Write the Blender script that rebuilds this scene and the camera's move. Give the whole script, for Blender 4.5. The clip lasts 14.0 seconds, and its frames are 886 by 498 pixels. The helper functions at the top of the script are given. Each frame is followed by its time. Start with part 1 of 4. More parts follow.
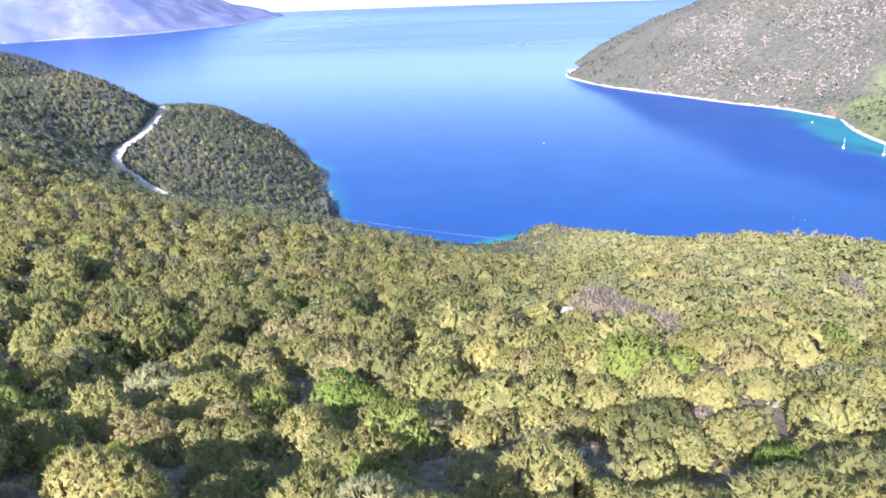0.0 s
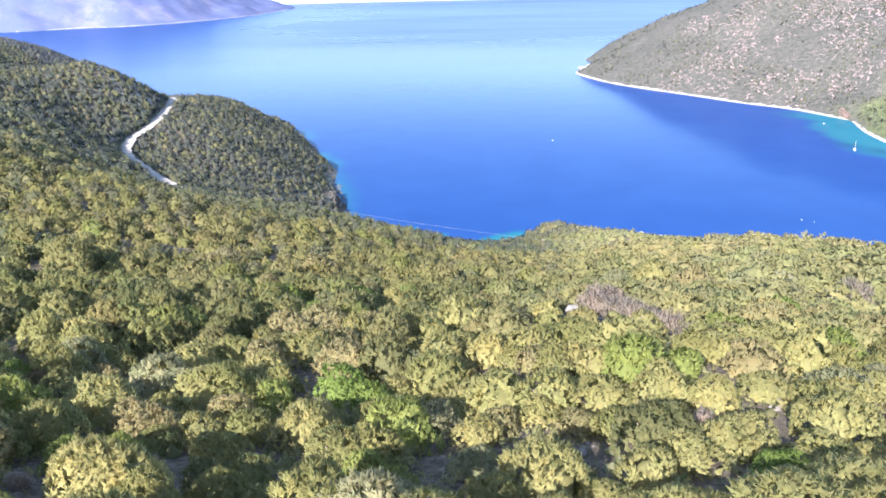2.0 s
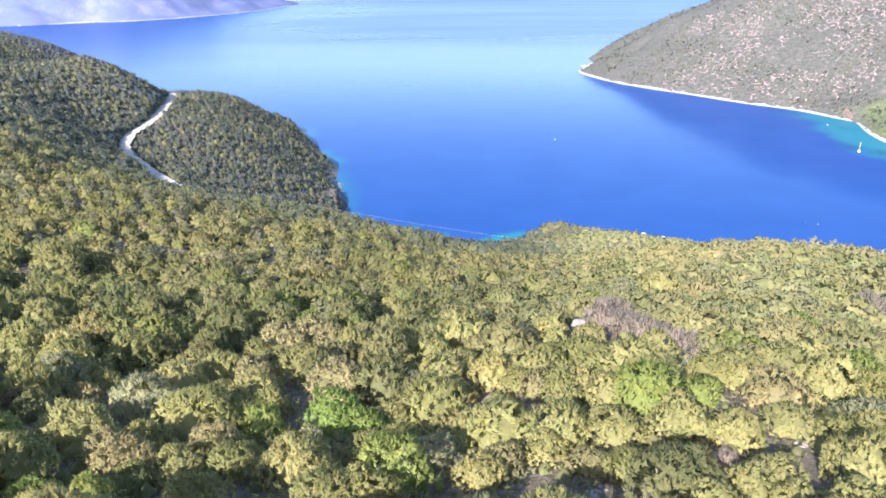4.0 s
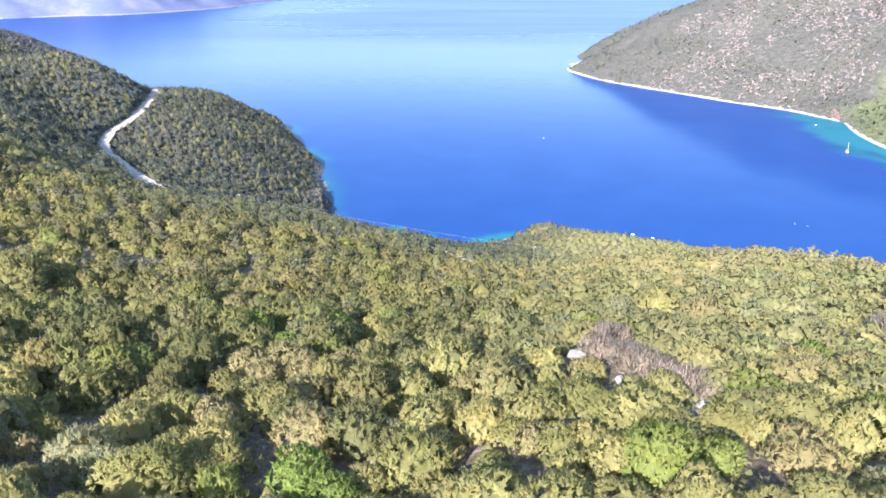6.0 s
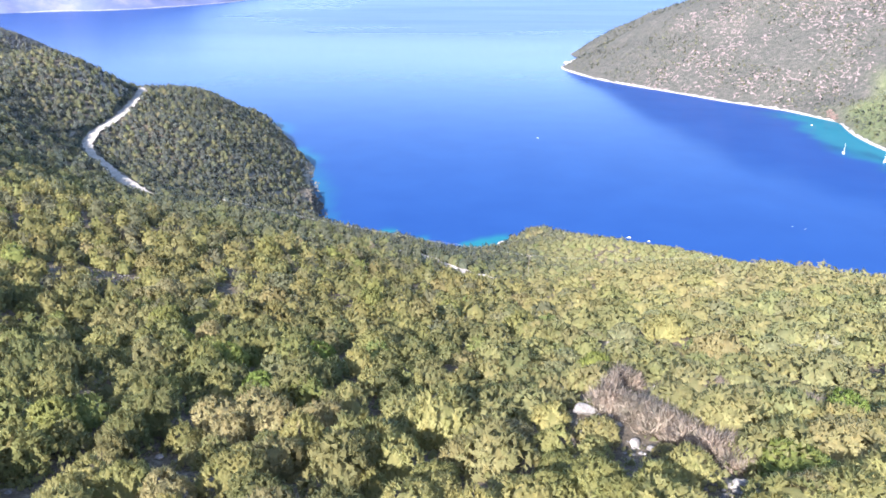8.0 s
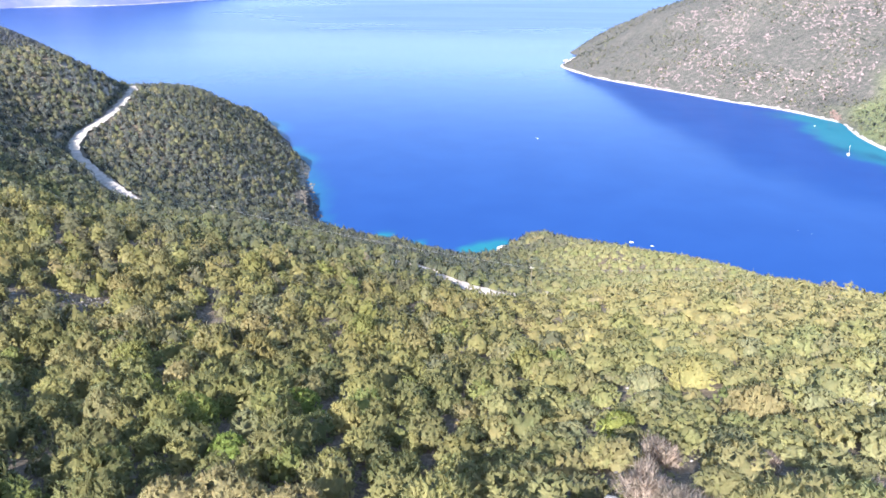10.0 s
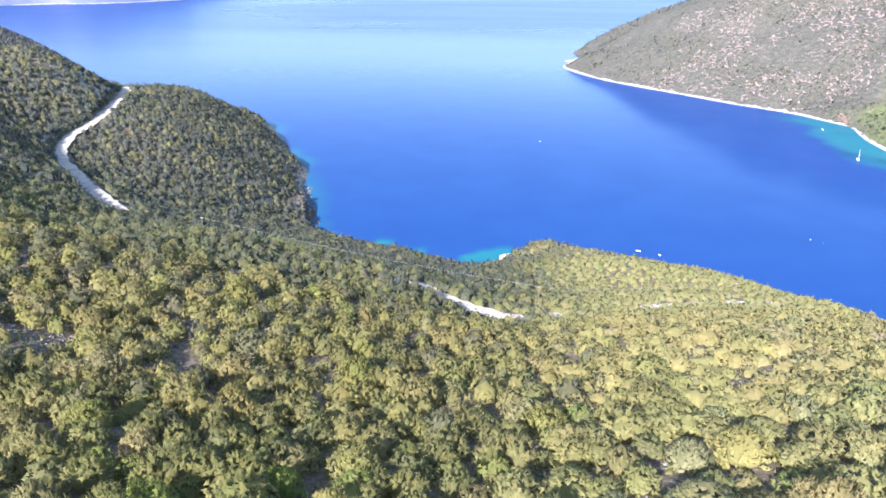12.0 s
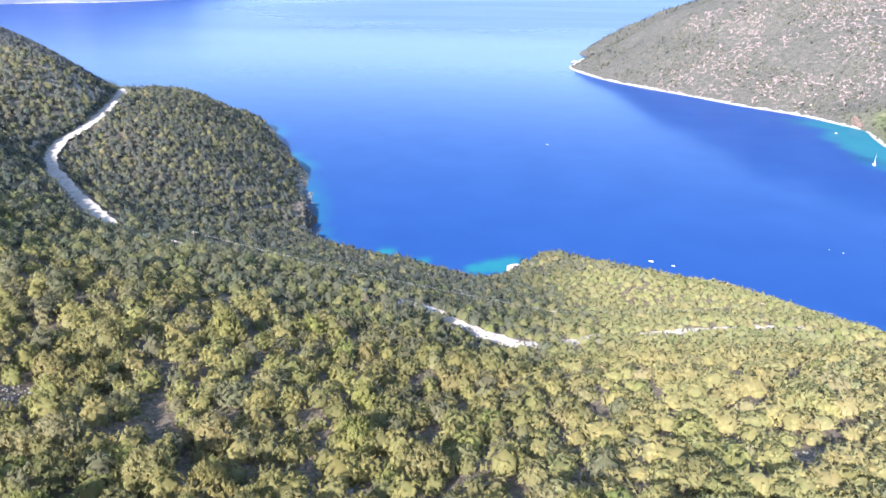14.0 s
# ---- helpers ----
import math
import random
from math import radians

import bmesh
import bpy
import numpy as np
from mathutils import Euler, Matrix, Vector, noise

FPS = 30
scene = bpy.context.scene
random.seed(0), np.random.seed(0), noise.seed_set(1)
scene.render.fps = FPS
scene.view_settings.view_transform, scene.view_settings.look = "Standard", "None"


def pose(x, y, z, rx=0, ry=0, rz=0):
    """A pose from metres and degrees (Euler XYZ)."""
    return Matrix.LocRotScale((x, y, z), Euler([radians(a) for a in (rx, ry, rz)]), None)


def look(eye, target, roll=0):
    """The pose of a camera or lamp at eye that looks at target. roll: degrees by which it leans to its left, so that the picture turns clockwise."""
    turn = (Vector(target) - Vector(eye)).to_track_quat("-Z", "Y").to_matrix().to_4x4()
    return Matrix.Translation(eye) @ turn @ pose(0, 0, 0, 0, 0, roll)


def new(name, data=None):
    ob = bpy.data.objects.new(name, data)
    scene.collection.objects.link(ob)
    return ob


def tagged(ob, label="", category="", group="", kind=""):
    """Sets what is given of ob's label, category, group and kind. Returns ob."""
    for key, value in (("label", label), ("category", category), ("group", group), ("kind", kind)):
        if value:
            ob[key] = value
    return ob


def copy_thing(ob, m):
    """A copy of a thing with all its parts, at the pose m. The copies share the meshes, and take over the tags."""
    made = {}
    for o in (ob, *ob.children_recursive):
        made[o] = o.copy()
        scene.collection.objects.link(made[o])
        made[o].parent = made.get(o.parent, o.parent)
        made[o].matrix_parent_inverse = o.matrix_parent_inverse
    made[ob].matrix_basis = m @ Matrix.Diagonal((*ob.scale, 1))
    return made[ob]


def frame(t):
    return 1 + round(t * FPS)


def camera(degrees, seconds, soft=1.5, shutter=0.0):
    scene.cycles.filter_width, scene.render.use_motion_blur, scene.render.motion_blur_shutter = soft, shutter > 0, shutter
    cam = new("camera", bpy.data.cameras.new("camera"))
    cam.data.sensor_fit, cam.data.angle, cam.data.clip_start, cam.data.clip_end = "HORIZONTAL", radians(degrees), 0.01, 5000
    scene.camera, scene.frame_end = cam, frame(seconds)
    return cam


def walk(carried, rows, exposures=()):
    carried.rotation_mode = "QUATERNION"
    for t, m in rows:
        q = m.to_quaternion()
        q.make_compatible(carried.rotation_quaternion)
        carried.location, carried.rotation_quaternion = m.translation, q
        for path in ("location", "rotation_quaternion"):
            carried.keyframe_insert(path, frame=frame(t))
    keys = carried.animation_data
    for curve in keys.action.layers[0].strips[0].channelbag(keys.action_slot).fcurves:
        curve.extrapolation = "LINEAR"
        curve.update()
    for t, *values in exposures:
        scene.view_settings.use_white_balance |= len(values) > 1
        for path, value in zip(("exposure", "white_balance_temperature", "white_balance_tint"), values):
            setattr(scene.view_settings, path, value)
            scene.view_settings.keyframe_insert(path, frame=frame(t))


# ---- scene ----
cam = camera(62.5, 14.0, soft=1.67)
PATH = [
    (0, (0.712, 15.205, 189.43), (0.658, 17.076, 188.725), -1.9),
    (0.5, (0.81, 15.051, 189.531), (0.75, 16.921, 188.824), -1.7),
    (1, (0.853, 15.06, 189.578), (0.789, 16.929, 188.869), -1.6),
    (1.5, (0.884, 14.975, 189.65), (0.815, 16.843, 188.939), -1.4),
    (2, (0.894, 15.129, 189.638), (0.82, 16.995, 188.921), -1.1),
    (2.5, (0.892, 15.596, 189.657), (0.813, 17.461, 188.937), -0.9),
    (3, (0.811, 16.648, 189.663), (0.727, 18.512, 188.943), -0.8),
    (5.5, (0.708, 25.981, 189.602), (0.658, 27.842, 188.871), -0.2),
    (6, (0.758, 28.354, 189.695), (0.716, 30.214, 188.963), -0.1),
    (6.5, (0.796, 30.897, 189.805), (0.76, 32.757, 189.071), -0.0),
    (7, (0.806, 33.587, 189.912), (0.776, 35.446, 189.176), 0.1),
    (7.5, (0.818, 36.475, 189.976), (0.792, 38.334, 189.238), 0.1),
    (8, (0.84, 39.477, 190.075), (0.817, 41.335, 189.335), 0.2),
    (10.5, (0.306, 58.144, 189.885), (0.29, 59.999, 189.137), 0.5),
    (11, (0.167, 62.446, 189.82), (0.151, 64.301, 189.072), 0.6),
    (11.5, (-0.119, 66.859, 189.775), (-0.134, 68.714, 189.026), 0.7),
    (12, (-0.468, 71.324, 189.768), (-0.484, 73.178, 189.018), 0.7),
    (12.5, (-0.819, 75.952, 189.716), (-0.836, 77.806, 188.965), 0.7),
    (13, (-1.222, 80.738, 189.667), (-1.241, 82.592, 188.915), 0.8),
    (13.5, (-1.72, 85.554, 189.472), (-1.74, 87.407, 188.721), 0.8),
    (14, (-2.253, 90.561, 189.397), (-2.277, 92.414, 188.645), 0.8),
]
walk(cam, [(t, look(eye, target, roll)) for t, eye, target, roll in PATH])

# ---------- world, sun ----------
SUN_AZ = 202.0      # where the sun stands, degrees clockwise from +y
SUN_EL = 30.0
world = bpy.data.worlds.new("sky")
scene.world = world
world.use_nodes = True
wn = world.node_tree
sky = wn.nodes.new("ShaderNodeTexSky")
sky.sky_type = "NISHITA"
sky.sun_disc = False
sky.sun_elevation = radians(SUN_EL)
sky.sun_rotation = radians(SUN_AZ)
sky.air_density, sky.dust_density, sky.ozone_density = 1.0, 0.8, 2.2
wn.nodes["Background"].inputs["Strength"].default_value = 0.100
wn.links.new(sky.outputs["Color"], wn.nodes["Background"].inputs["Color"])
sun_data = bpy.data.lights.new("sun", "SUN")
sun_data.energy, sun_data.angle, sun_data.color = 4.5, radians(0.53), (1.0, 0.955, 0.905)
sun = new("sun", sun_data)
a, e = radians(SUN_AZ), radians(SUN_EL)
sun_way = Vector((math.sin(a) * math.cos(e), math.cos(a) * math.cos(e), math.sin(e)))
sun.matrix_world = look(tuple(sun_way * 600), (0, 0, 0))
scene.view_settings.exposure = 2.55


# ---------- plan of the land ----------
# shore of the near land, from the east round the promontory to the far point
COAST = [(470, -60), (400, 110), (330, 230), (268, 365), (205, 455), (138, 508), (66, 530), (47, 531), (38, 518), (20, 509),
         (-12, 523), (-60, 543), (-90, 560), (-104, 590), (-114, 633), (-130, 692), (-158, 775), (-184, 842),
         (-206, 864), (-200, 886), (-210, 908), (-228, 936), (-262, 932), (-320, 860), (-390, 850), (-450, 980), (-500, 1170), (-540, 1195), (-640, 1230)]
# the gravel road, level along the slope
ROAD = [(146, 324, 65), (118, 314, 72), (93, 308, 74), (73, 304, 74.5), (55, 298, 75.5), (43, 295, 76.5), (26, 286, 79), (16, 287, 79.5),
        (7, 292, 79.5), (-4, 302, 79.5), (-13, 309, 79.8), (-31, 318, 80), (-62, 338, 80.5), (-100, 352, 81),
        (-139, 370, 82), (-152, 383, 82), (-166, 398, 82), (-188, 424, 82), (-213, 456, 82), (-229, 486, 82), (-238, 520, 82.5),
        (-240, 552, 83), (-250, 605, 84), (-264, 660, 84.5), (-276, 688, 83)]
# heights of the ground on spurs, hollows and crests
SPURS = [(0, 15, 176), (0, 48, 162), (3, 75, 154), (17, 98, 148), (24, 87, 150.5), (8, 86, 152), (-33, 84, 149), (31, 80, 152), (-42, 103, 145.5), (5, 112, 141), (49, 113, 140.5),
         (-66, 137, 133), (68, 140, 135), (5, 147, 130), (-22, 146, 128.5), (-90, 175, 128), (-15, 187, 114.5), (43, 187, 116.5), (73, 180, 124.5),
         (62, 193, 119), (-64, 199, 118), (30, 210, 107.5), (-112, 214, 126.5), (-97, 232, 120), (-66, 243, 111), (-20, 274, 93.5),
         (14.6, 103.3, 149), (17.4, 82.3, 154.8), (23.7, 86.6, 152.8), (-49, 200, 118)]
SHOULDER = [(-78, 274, 106), (-55, 314, 87.5), (100, 240, 101), (118, 300, 71), (118, 350, 53), (134, 400, 40), (103, 450, 30), (128, 450, 24), (156, 450, 19), (88, 415, 43),
            (90, 490, 16), (54, 500, 19), (14, 495, 4), (24, 440, 30), (30, 485, 8), (5, 470, 16), (-20, 480, 16), (-40, 500, 12), (5, 440, 28), (72, 400, 42),
            (190, 200, 78), (112, 195, 116), (84, 155, 133), (-30, 190, 117), (-22, 233, 105)]
PROMONTORY = [(-171, 363, 96), (-157, 493, 51), (-135, 585, 27), (-117, 573, 11), (-160, 560, 44), (-168, 610, 45), (-176, 665, 42), (-196, 700, 46), (-150, 640, 25), (-206, 760, 38),
              (-228, 830, 35), (-212, 581, 75), (-215, 640, 66), (-285, 708, 70), (-302, 690, 79), (-268, 720, 77), (-258, 780, 65), (-244, 850, 37), (-222, 892, 18), (-212, 890, 10),
              (-236, 895, 21), (-192, 838, 9), (-150, 725, 15)]
HEIGHTS = [(-300, 600, 123), (-280, 620, 109), (-345, 600, 113), (-390, 640, 108), (-278, 660, 87), (-262, 470, 106), (-230, 400, 112), (-160, 270, 132), (-330, 480, 138), (-300, 330, 160), (0, -110, 226), (-250, 0, 222), (260, -60, 170), (-700, 600, 240)]
FAR_CREST = [(-487, 1130, 3), (-520, 1110, 34), (-552, 1100, 57), (-580, 1100, 71), (-612, 1095, 87), (-650, 1085, 97), (-740, 1040, 118), (-430, 760, 60), (-520, 760, 120)]


def spline(points, n):
    """n points, evenly spaced by index, on a smooth line through the given ones."""
    p = np.array(points, float)
    p = np.vstack([2 * p[0] - p[1], p, 2 * p[-1] - p[-2]])
    out = []
    for u in np.linspace(0, len(p) - 3 - 1e-6, n):
        i, f = int(u), u - int(u)
        q0, q1, q2, q3 = p[i:i + 4]
        out.append(0.5 * (2 * q1 + (q2 - q0) * f + (2 * q0 - 5 * q1 + 4 * q2 - q3) * f**2 + (3 * q1 - q0 - 3 * q2 + q3) * f**3))
    return np.array(out)


def to_line(x, y, line, closed=False):
    """Distance to a line in plan, with the index and fraction of the nearest place on it."""
    line = np.asarray(line, float)
    best = np.full(x.shape, 1e12)
    where = np.zeros(x.shape)
    m = len(line) if closed else len(line) - 1
    for i in range(m):
        ax, ay = line[i][:2]
        bx, by = line[(i + 1) % len(line)][:2]
        dx, dy = bx - ax, by - ay
        f = np.clip(((x - ax) * dx + (y - ay) * dy) / (dx * dx + dy * dy + 1e-9), 0, 1)
        d = (x - ax - f * dx) ** 2 + (y - ay - f * dy) ** 2
        near = d < best
        best[near] = d[near]
        where[near] = i + f[near]
    return np.sqrt(best), where


def inside(x, y, ring):
    ring = np.asarray(ring, float)
    c = np.zeros(x.shape, bool)
    for i in range(len(ring)):
        (ax, ay), (bx, by) = ring[i - 1][:2], ring[i][:2]
        c ^= ((ay > y) != (by > y)) & (x < (bx - ax) * (y - ay) / (by - ay + 1e-12) + ax)
    return c


def grain(x, y, size, seed):
    """Smooth random field between -1 and 1 with blotches of about that size."""
    def val(ix, iy):
        h = np.sin(ix * 127.1 + iy * 311.7 + seed * 74.7) * 43758.5453
        return (h - np.floor(h)) * 2 - 1
    u, v = x / size, y / size
    i, j = np.floor(u), np.floor(v)
    f, g = u - i, v - j
    f, g = f * f * (3 - 2 * f), g * g * (3 - 2 * g)
    return (val(i, j) * (1 - f) + val(i + 1, j) * f) * (1 - g) + (val(i, j + 1) * (1 - f) + val(i + 1, j + 1) * f) * g


def smooth(v, lo, hi):
    f = np.clip((v - lo) / (hi - lo), 0, 1)
    return f * f * (3 - 2 * f)


coast_line = spline(COAST, 110)
road_line = spline(ROAD, 170)
offshore = [(x + 40, y + 55, -30) for x, y in COAST[2:6]] + [(-40, 620, -32), (40, 600, -32), (-100, 760, -34), (-140, 900, -34), (-215, 1000, -30), (-330, 960, -25), (-400, 1150, -30), (-560, 1290, -28)]
knots = np.array([(x, y, -0.5) for x, y in COAST] + ROAD + SPURS + SHOULDER + PROMONTORY + HEIGHTS + FAR_CREST + offshore, float)


def bend(r2):
    return 0.5 * r2 * np.log(r2 + 1e-9)


kx, ky, kz = knots.T
kn = len(knots)
system = np.zeros((kn + 3, kn + 3))
system[:kn, :kn] = bend((kx[:, None] - kx) ** 2 + (ky[:, None] - ky) ** 2) + np.eye(kn) * 25
system[:kn, kn:] = np.c_[np.ones(kn), kx, ky]
system[kn:, :kn] = system[:kn, kn:].T
weights = np.linalg.solve(system, np.r_[kz, 0, 0, 0])


def land(x, y):
    """Height of the near land's ground."""
    x, y = np.asarray(x, float), np.asarray(y, float)
    z = weights[kn] + weights[kn + 1] * x + weights[kn + 2] * y
    for i in range(kn):
        z = z + weights[i] * bend((x - kx[i]) ** 2 + (y - ky[i]) ** 2)
    z = z + 0.9 * grain(x, y, 17, 1) + 0.45 * grain(x, y, 7, 2) + np.where(z > 4, np.where(y > 430, 0.8, 2.2), 0.5) * grain(x, y, 46, 3)
    z = z + (np.where(x < -120, 0.0, 3.0) + 5 * np.exp(-((x + 112) / 25) ** 2 - ((y - 608) / 45) ** 2)) * np.clip(z / 4, 0, 1) ** 2 * np.exp(-(z / 17) ** 2) * (1 + 0.5 * grain(x, y, 19, 4))
    z = z - 4.8 * np.exp(-((x - 11) / 17) ** 2 - ((y - 265) / 17) ** 2)       # hollows above the bends of the track
    z = z - 5.0 * np.exp(-((x + 124) / 32) ** 2 - ((y - 304) / 36) ** 2)
    d, w = to_line(x, y, road_line)
    level = np.interp(w, np.arange(len(road_line)), road_line[:, 2])
    f = np.clip((d - 3.6) / 4.0, 0, 1)
    f = f * f * (3 - 2 * f)
    return np.where(d < 8, (level - 0.35) * (1 - f) + z * f, z)


# ---------- materials ----------
def material(name, rough=0.9, spec=0.3):
    m = bpy.data.materials.new(name)
    m.use_nodes = True
    n = m.node_tree
    b = n.nodes["Principled BSDF"]
    b.inputs["Roughness"].default_value = rough
    b.inputs["Specular IOR Level"].default_value = spec
    return m, n, b


def node(n, kind, **values):
    k = n.nodes.new("ShaderNode" + kind)
    for key, v in values.items():
        k.inputs[key.replace("_", " ")].default_value = v
    return k


def ramp(n, source, stops):
    r = n.nodes.new("ShaderNodeValToRGB")
    el = r.color_ramp.elements
    while len(el) < len(stops):
        el.new(0.5)
    for k, (p, c) in zip(el, stops):
        k.position, k.color = p, (*c, 1)
    n.links.new(source, r.inputs["Fac"])
    return r.outputs["Color"]


def noise_tex(n, scale, detail=6, rough=0.6, vector=None):
    t = node(n, "TexNoise", Scale=scale, Detail=detail, Roughness=rough)
    if vector is None:
        vector = n.nodes.new("ShaderNodeNewGeometry").outputs["Position"]
    n.links.new(vector, t.inputs["Vector"])
    return t.outputs["Fac"]


def mixed(n, fac, c1, c2, blend="MIX"):
    m = n.nodes.new("ShaderNodeMix")
    m.data_type, m.blend_type = "RGBA", blend
    for s, v in ((m.inputs[0], fac), (m.inputs[6], c1), (m.inputs[7], c2)):
        if isinstance(v, (int, float)):
            s.default_value = v
        elif isinstance(v, tuple):
            s.default_value = (*v, 1)
        else:
            n.links.new(v, s)
    return m.outputs[2]


def bumped(n, b, height, strength, distance):
    k = node(n, "Bump", Strength=strength, Distance=distance)
    n.links.new(height, k.inputs["Height"])
    n.links.new(k.outputs["Normal"], b.inputs["Normal"])


def speckled(name, stops, scale, fine, rough=0.9, bump=0.5, dist=0.2):
    m, n, b = material(name, rough)
    big = noise_tex(n, scale)
    small = noise_tex(n, fine, 8, 0.7)
    c = ramp(n, big, stops)
    c = mixed(n, 0.5, c, ramp(n, small, [(0.38, (0.3, 0.3, 0.3)), (0.62, (1.1, 1.1, 1.1))]), "MULTIPLY")
    n.links.new(c, b.inputs["Base Color"])
    bumped(n, b, small, bump, dist)
    return m


def ground_material():
    """Brown stony soil with pale stones; bare rock where it is steep."""
    m, n, b = material("dry_soil_and_rock", 0.95)
    soil = ramp(n, noise_tex(n, 1.1), [(0.3, (0.060, 0.046, 0.033)), (0.5, (0.108, 0.086, 0.064)), (0.64, (0.160, 0.132, 0.106)), (0.74, (0.28, 0.256, 0.232))])
    fine = noise_tex(n, 3.2, 8, 0.75)
    soil = mixed(n, 0.7, soil, ramp(n, fine, [(0.38, (0.3, 0.3, 0.3)), (0.62, (1.15, 1.1, 1.1))]), "MULTIPLY")
    rock = ramp(n, noise_tex(n, 0.35, 7, 0.7), [(0.32, (0.09, 0.075, 0.062)), (0.5, (0.20, 0.175, 0.155)), (0.68, (0.36, 0.33, 0.31))])
    up = n.nodes.new("ShaderNodeSeparateXYZ")
    n.links.new(n.nodes.new("ShaderNodeNewGeometry").outputs["Normal"], up.inputs[0])
    steep = ramp(n, up.outputs["Z"], [(0.74, (1, 1, 1)), (0.86, (0, 0, 0))])
    n.links.new(mixed(n, steep, soil, rock), b.inputs["Base Color"])
    bumped(n, b, fine, 0.7, 0.3)
    return m


soil = ground_material()
gravel = speckled("pale_gravel", [(0.3, (0.216, 0.188, 0.170)), (0.5, (0.313, 0.279, 0.262)), (0.7, (0.378, 0.343, 0.329))], 0.3, 1.6, dist=0.05)
limestone = speckled("grey_limestone", [(0.3, (0.120, 0.107, 0.104)), (0.7, (0.248, 0.229, 0.228))], 0.8, 5.0, dist=0.1)
white_stone = speckled("white_limestone", [(0.3, (0.210, 0.195, 0.194)), (0.7, (0.315, 0.294, 0.295))], 0.5, 3.0, dist=0.1)


def foliage(name, through_light=0.5, gaps=0.24):
    """Leaf material: the species colour comes with the mesh, each leaf differs a little; half of the light passes through the thin leaves."""
    m = bpy.data.materials.new(name)
    m.use_nodes = True
    n = m.node_tree
    b = n.nodes["Principled BSDF"]
    b.inputs["Roughness"].default_value, b.inputs["Specular IOR Level"].default_value = 0.6, 0.18
    tint = n.nodes.new("ShaderNodeAttribute")
    tint.attribute_name = "tint"
    geo = n.nodes.new("ShaderNodeNewGeometry")
    per_leaf = ramp(n, geo.outputs["Random Per Island"], [(0, (0.94, 0.95, 0.94)), (0.5, (1, 1, 1)), (1, (1.06, 1.05, 1.03))])
    c = mixed(n, 1.0, tint.outputs["Color"], per_leaf, "MULTIPLY")
    per_shrub = ramp(n, n.nodes.new("ShaderNodeObjectInfo").outputs["Random"], [(0, (0.93, 0.96, 0.92)), (0.5, (1, 1, 1)), (1, (1.08, 1.04, 1.0))])
    c = mixed(n, 1.0, c, per_shrub, "MULTIPLY")
    dusty = noise_tex(n, 0.9, 4, 0.6)      # drier, yellower branches beside fresh ones
    c = mixed(n, 1.0, c, ramp(n, dusty, [(0.32, (0.86, 0.92, 0.86)), (0.5, (1.0, 1.0, 1.0)), (0.68, (1.14, 1.07, 1.0))]), "MULTIPLY")
    leafy = noise_tex(n, 6.5, 5, 0.7)       # single leaves within a spray
    c = mixed(n, 1.0, c, ramp(n, leafy, [(0.36, (0.88, 0.90, 0.86)), (0.5, (1.0, 1.0, 1.0)), (0.64, (1.1, 1.08, 1.06))]), "MULTIPLY")
    bumped(n, b, leafy, 0.3, 0.1)
    n.links.new(c, b.inputs["Base Color"])
    t = n.nodes.new("ShaderNodeBsdfTranslucent")
    n.links.new(c, t.inputs["Color"])
    n.links.new(b.inputs["Normal"].links[0].from_socket, t.inputs["Normal"])
    mix = n.nodes.new("ShaderNodeMixShader")
    mix.inputs[0].default_value = through_light
    n.links.new(b.outputs[0], mix.inputs[1])
    n.links.new(t.outputs[0], mix.inputs[2])
    airy = n.nodes.new("ShaderNodeMixShader")        # small gaps between the leaves of a spray
    airy.inputs[0].default_value = gaps
    n.links.new(mix.outputs[0], airy.inputs[1])
    n.links.new(n.nodes.new("ShaderNodeBsdfTransparent").outputs[0], airy.inputs[2])
    n.links.new(airy.outputs[0], n.nodes["Material Output"].inputs["Surface"])
    return m


leaves = foliage("leaves")


# ---------- large structure ----------
def mesh_from(name, verts, faces, mats, smooth=False, tint=None, normals=None):
    """A mesh from numpy arrays; faces: rows of equal length."""
    me = bpy.data.meshes.new(name)
    verts, faces = np.asarray(verts, np.float32), np.asarray(faces, np.int32)
    k = faces.shape[1]
    me.vertices.add(len(verts))
    me.vertices.foreach_set("co", verts.ravel())
    me.loops.add(faces.size)
    me.loops.foreach_set("vertex_index", faces.ravel())
    me.polygons.add(len(faces))
    me.polygons.foreach_set("loop_start", np.arange(len(faces), dtype=np.int32) * k)
    me.polygons.foreach_set("use_smooth", np.full(len(faces), smooth))
    if tint is not None:
        me.attributes.new("tint", "FLOAT_COLOR", "POINT").data.foreach_set("color", np.c_[tint, np.ones(len(tint))].astype(np.float32).ravel())
    me.update(calc_edges=True)
    if normals is not None:
        me.attributes.new("custom_normal", "FLOAT_VECTOR", "POINT").data.foreach_set("vector", np.asarray(normals, np.float32).ravel())
    for m in mats if isinstance(mats, (list, tuple)) else [mats]:
        me.materials.append(m)
    return me


def sheet(xs, ys, height):
    gx, gy = np.meshgrid(xs, ys)
    z = height(gx, gy)
    nx, ny = len(xs), len(ys)
    i = (np.arange(ny - 1)[:, None] * nx + np.arange(nx - 1)).ravel()
    quads = np.c_[i, i + 1, i + nx + 1, i + nx]
    return np.c_[gx.ravel(), gy.ravel(), z.ravel()], quads


def cleaned(v, q, low):
    keep = (v[q][:, :, 2] > low).any(1)
    q = q[keep]
    used, inv = np.unique(q, return_inverse=True)
    return v[used], inv.reshape(q.shape)


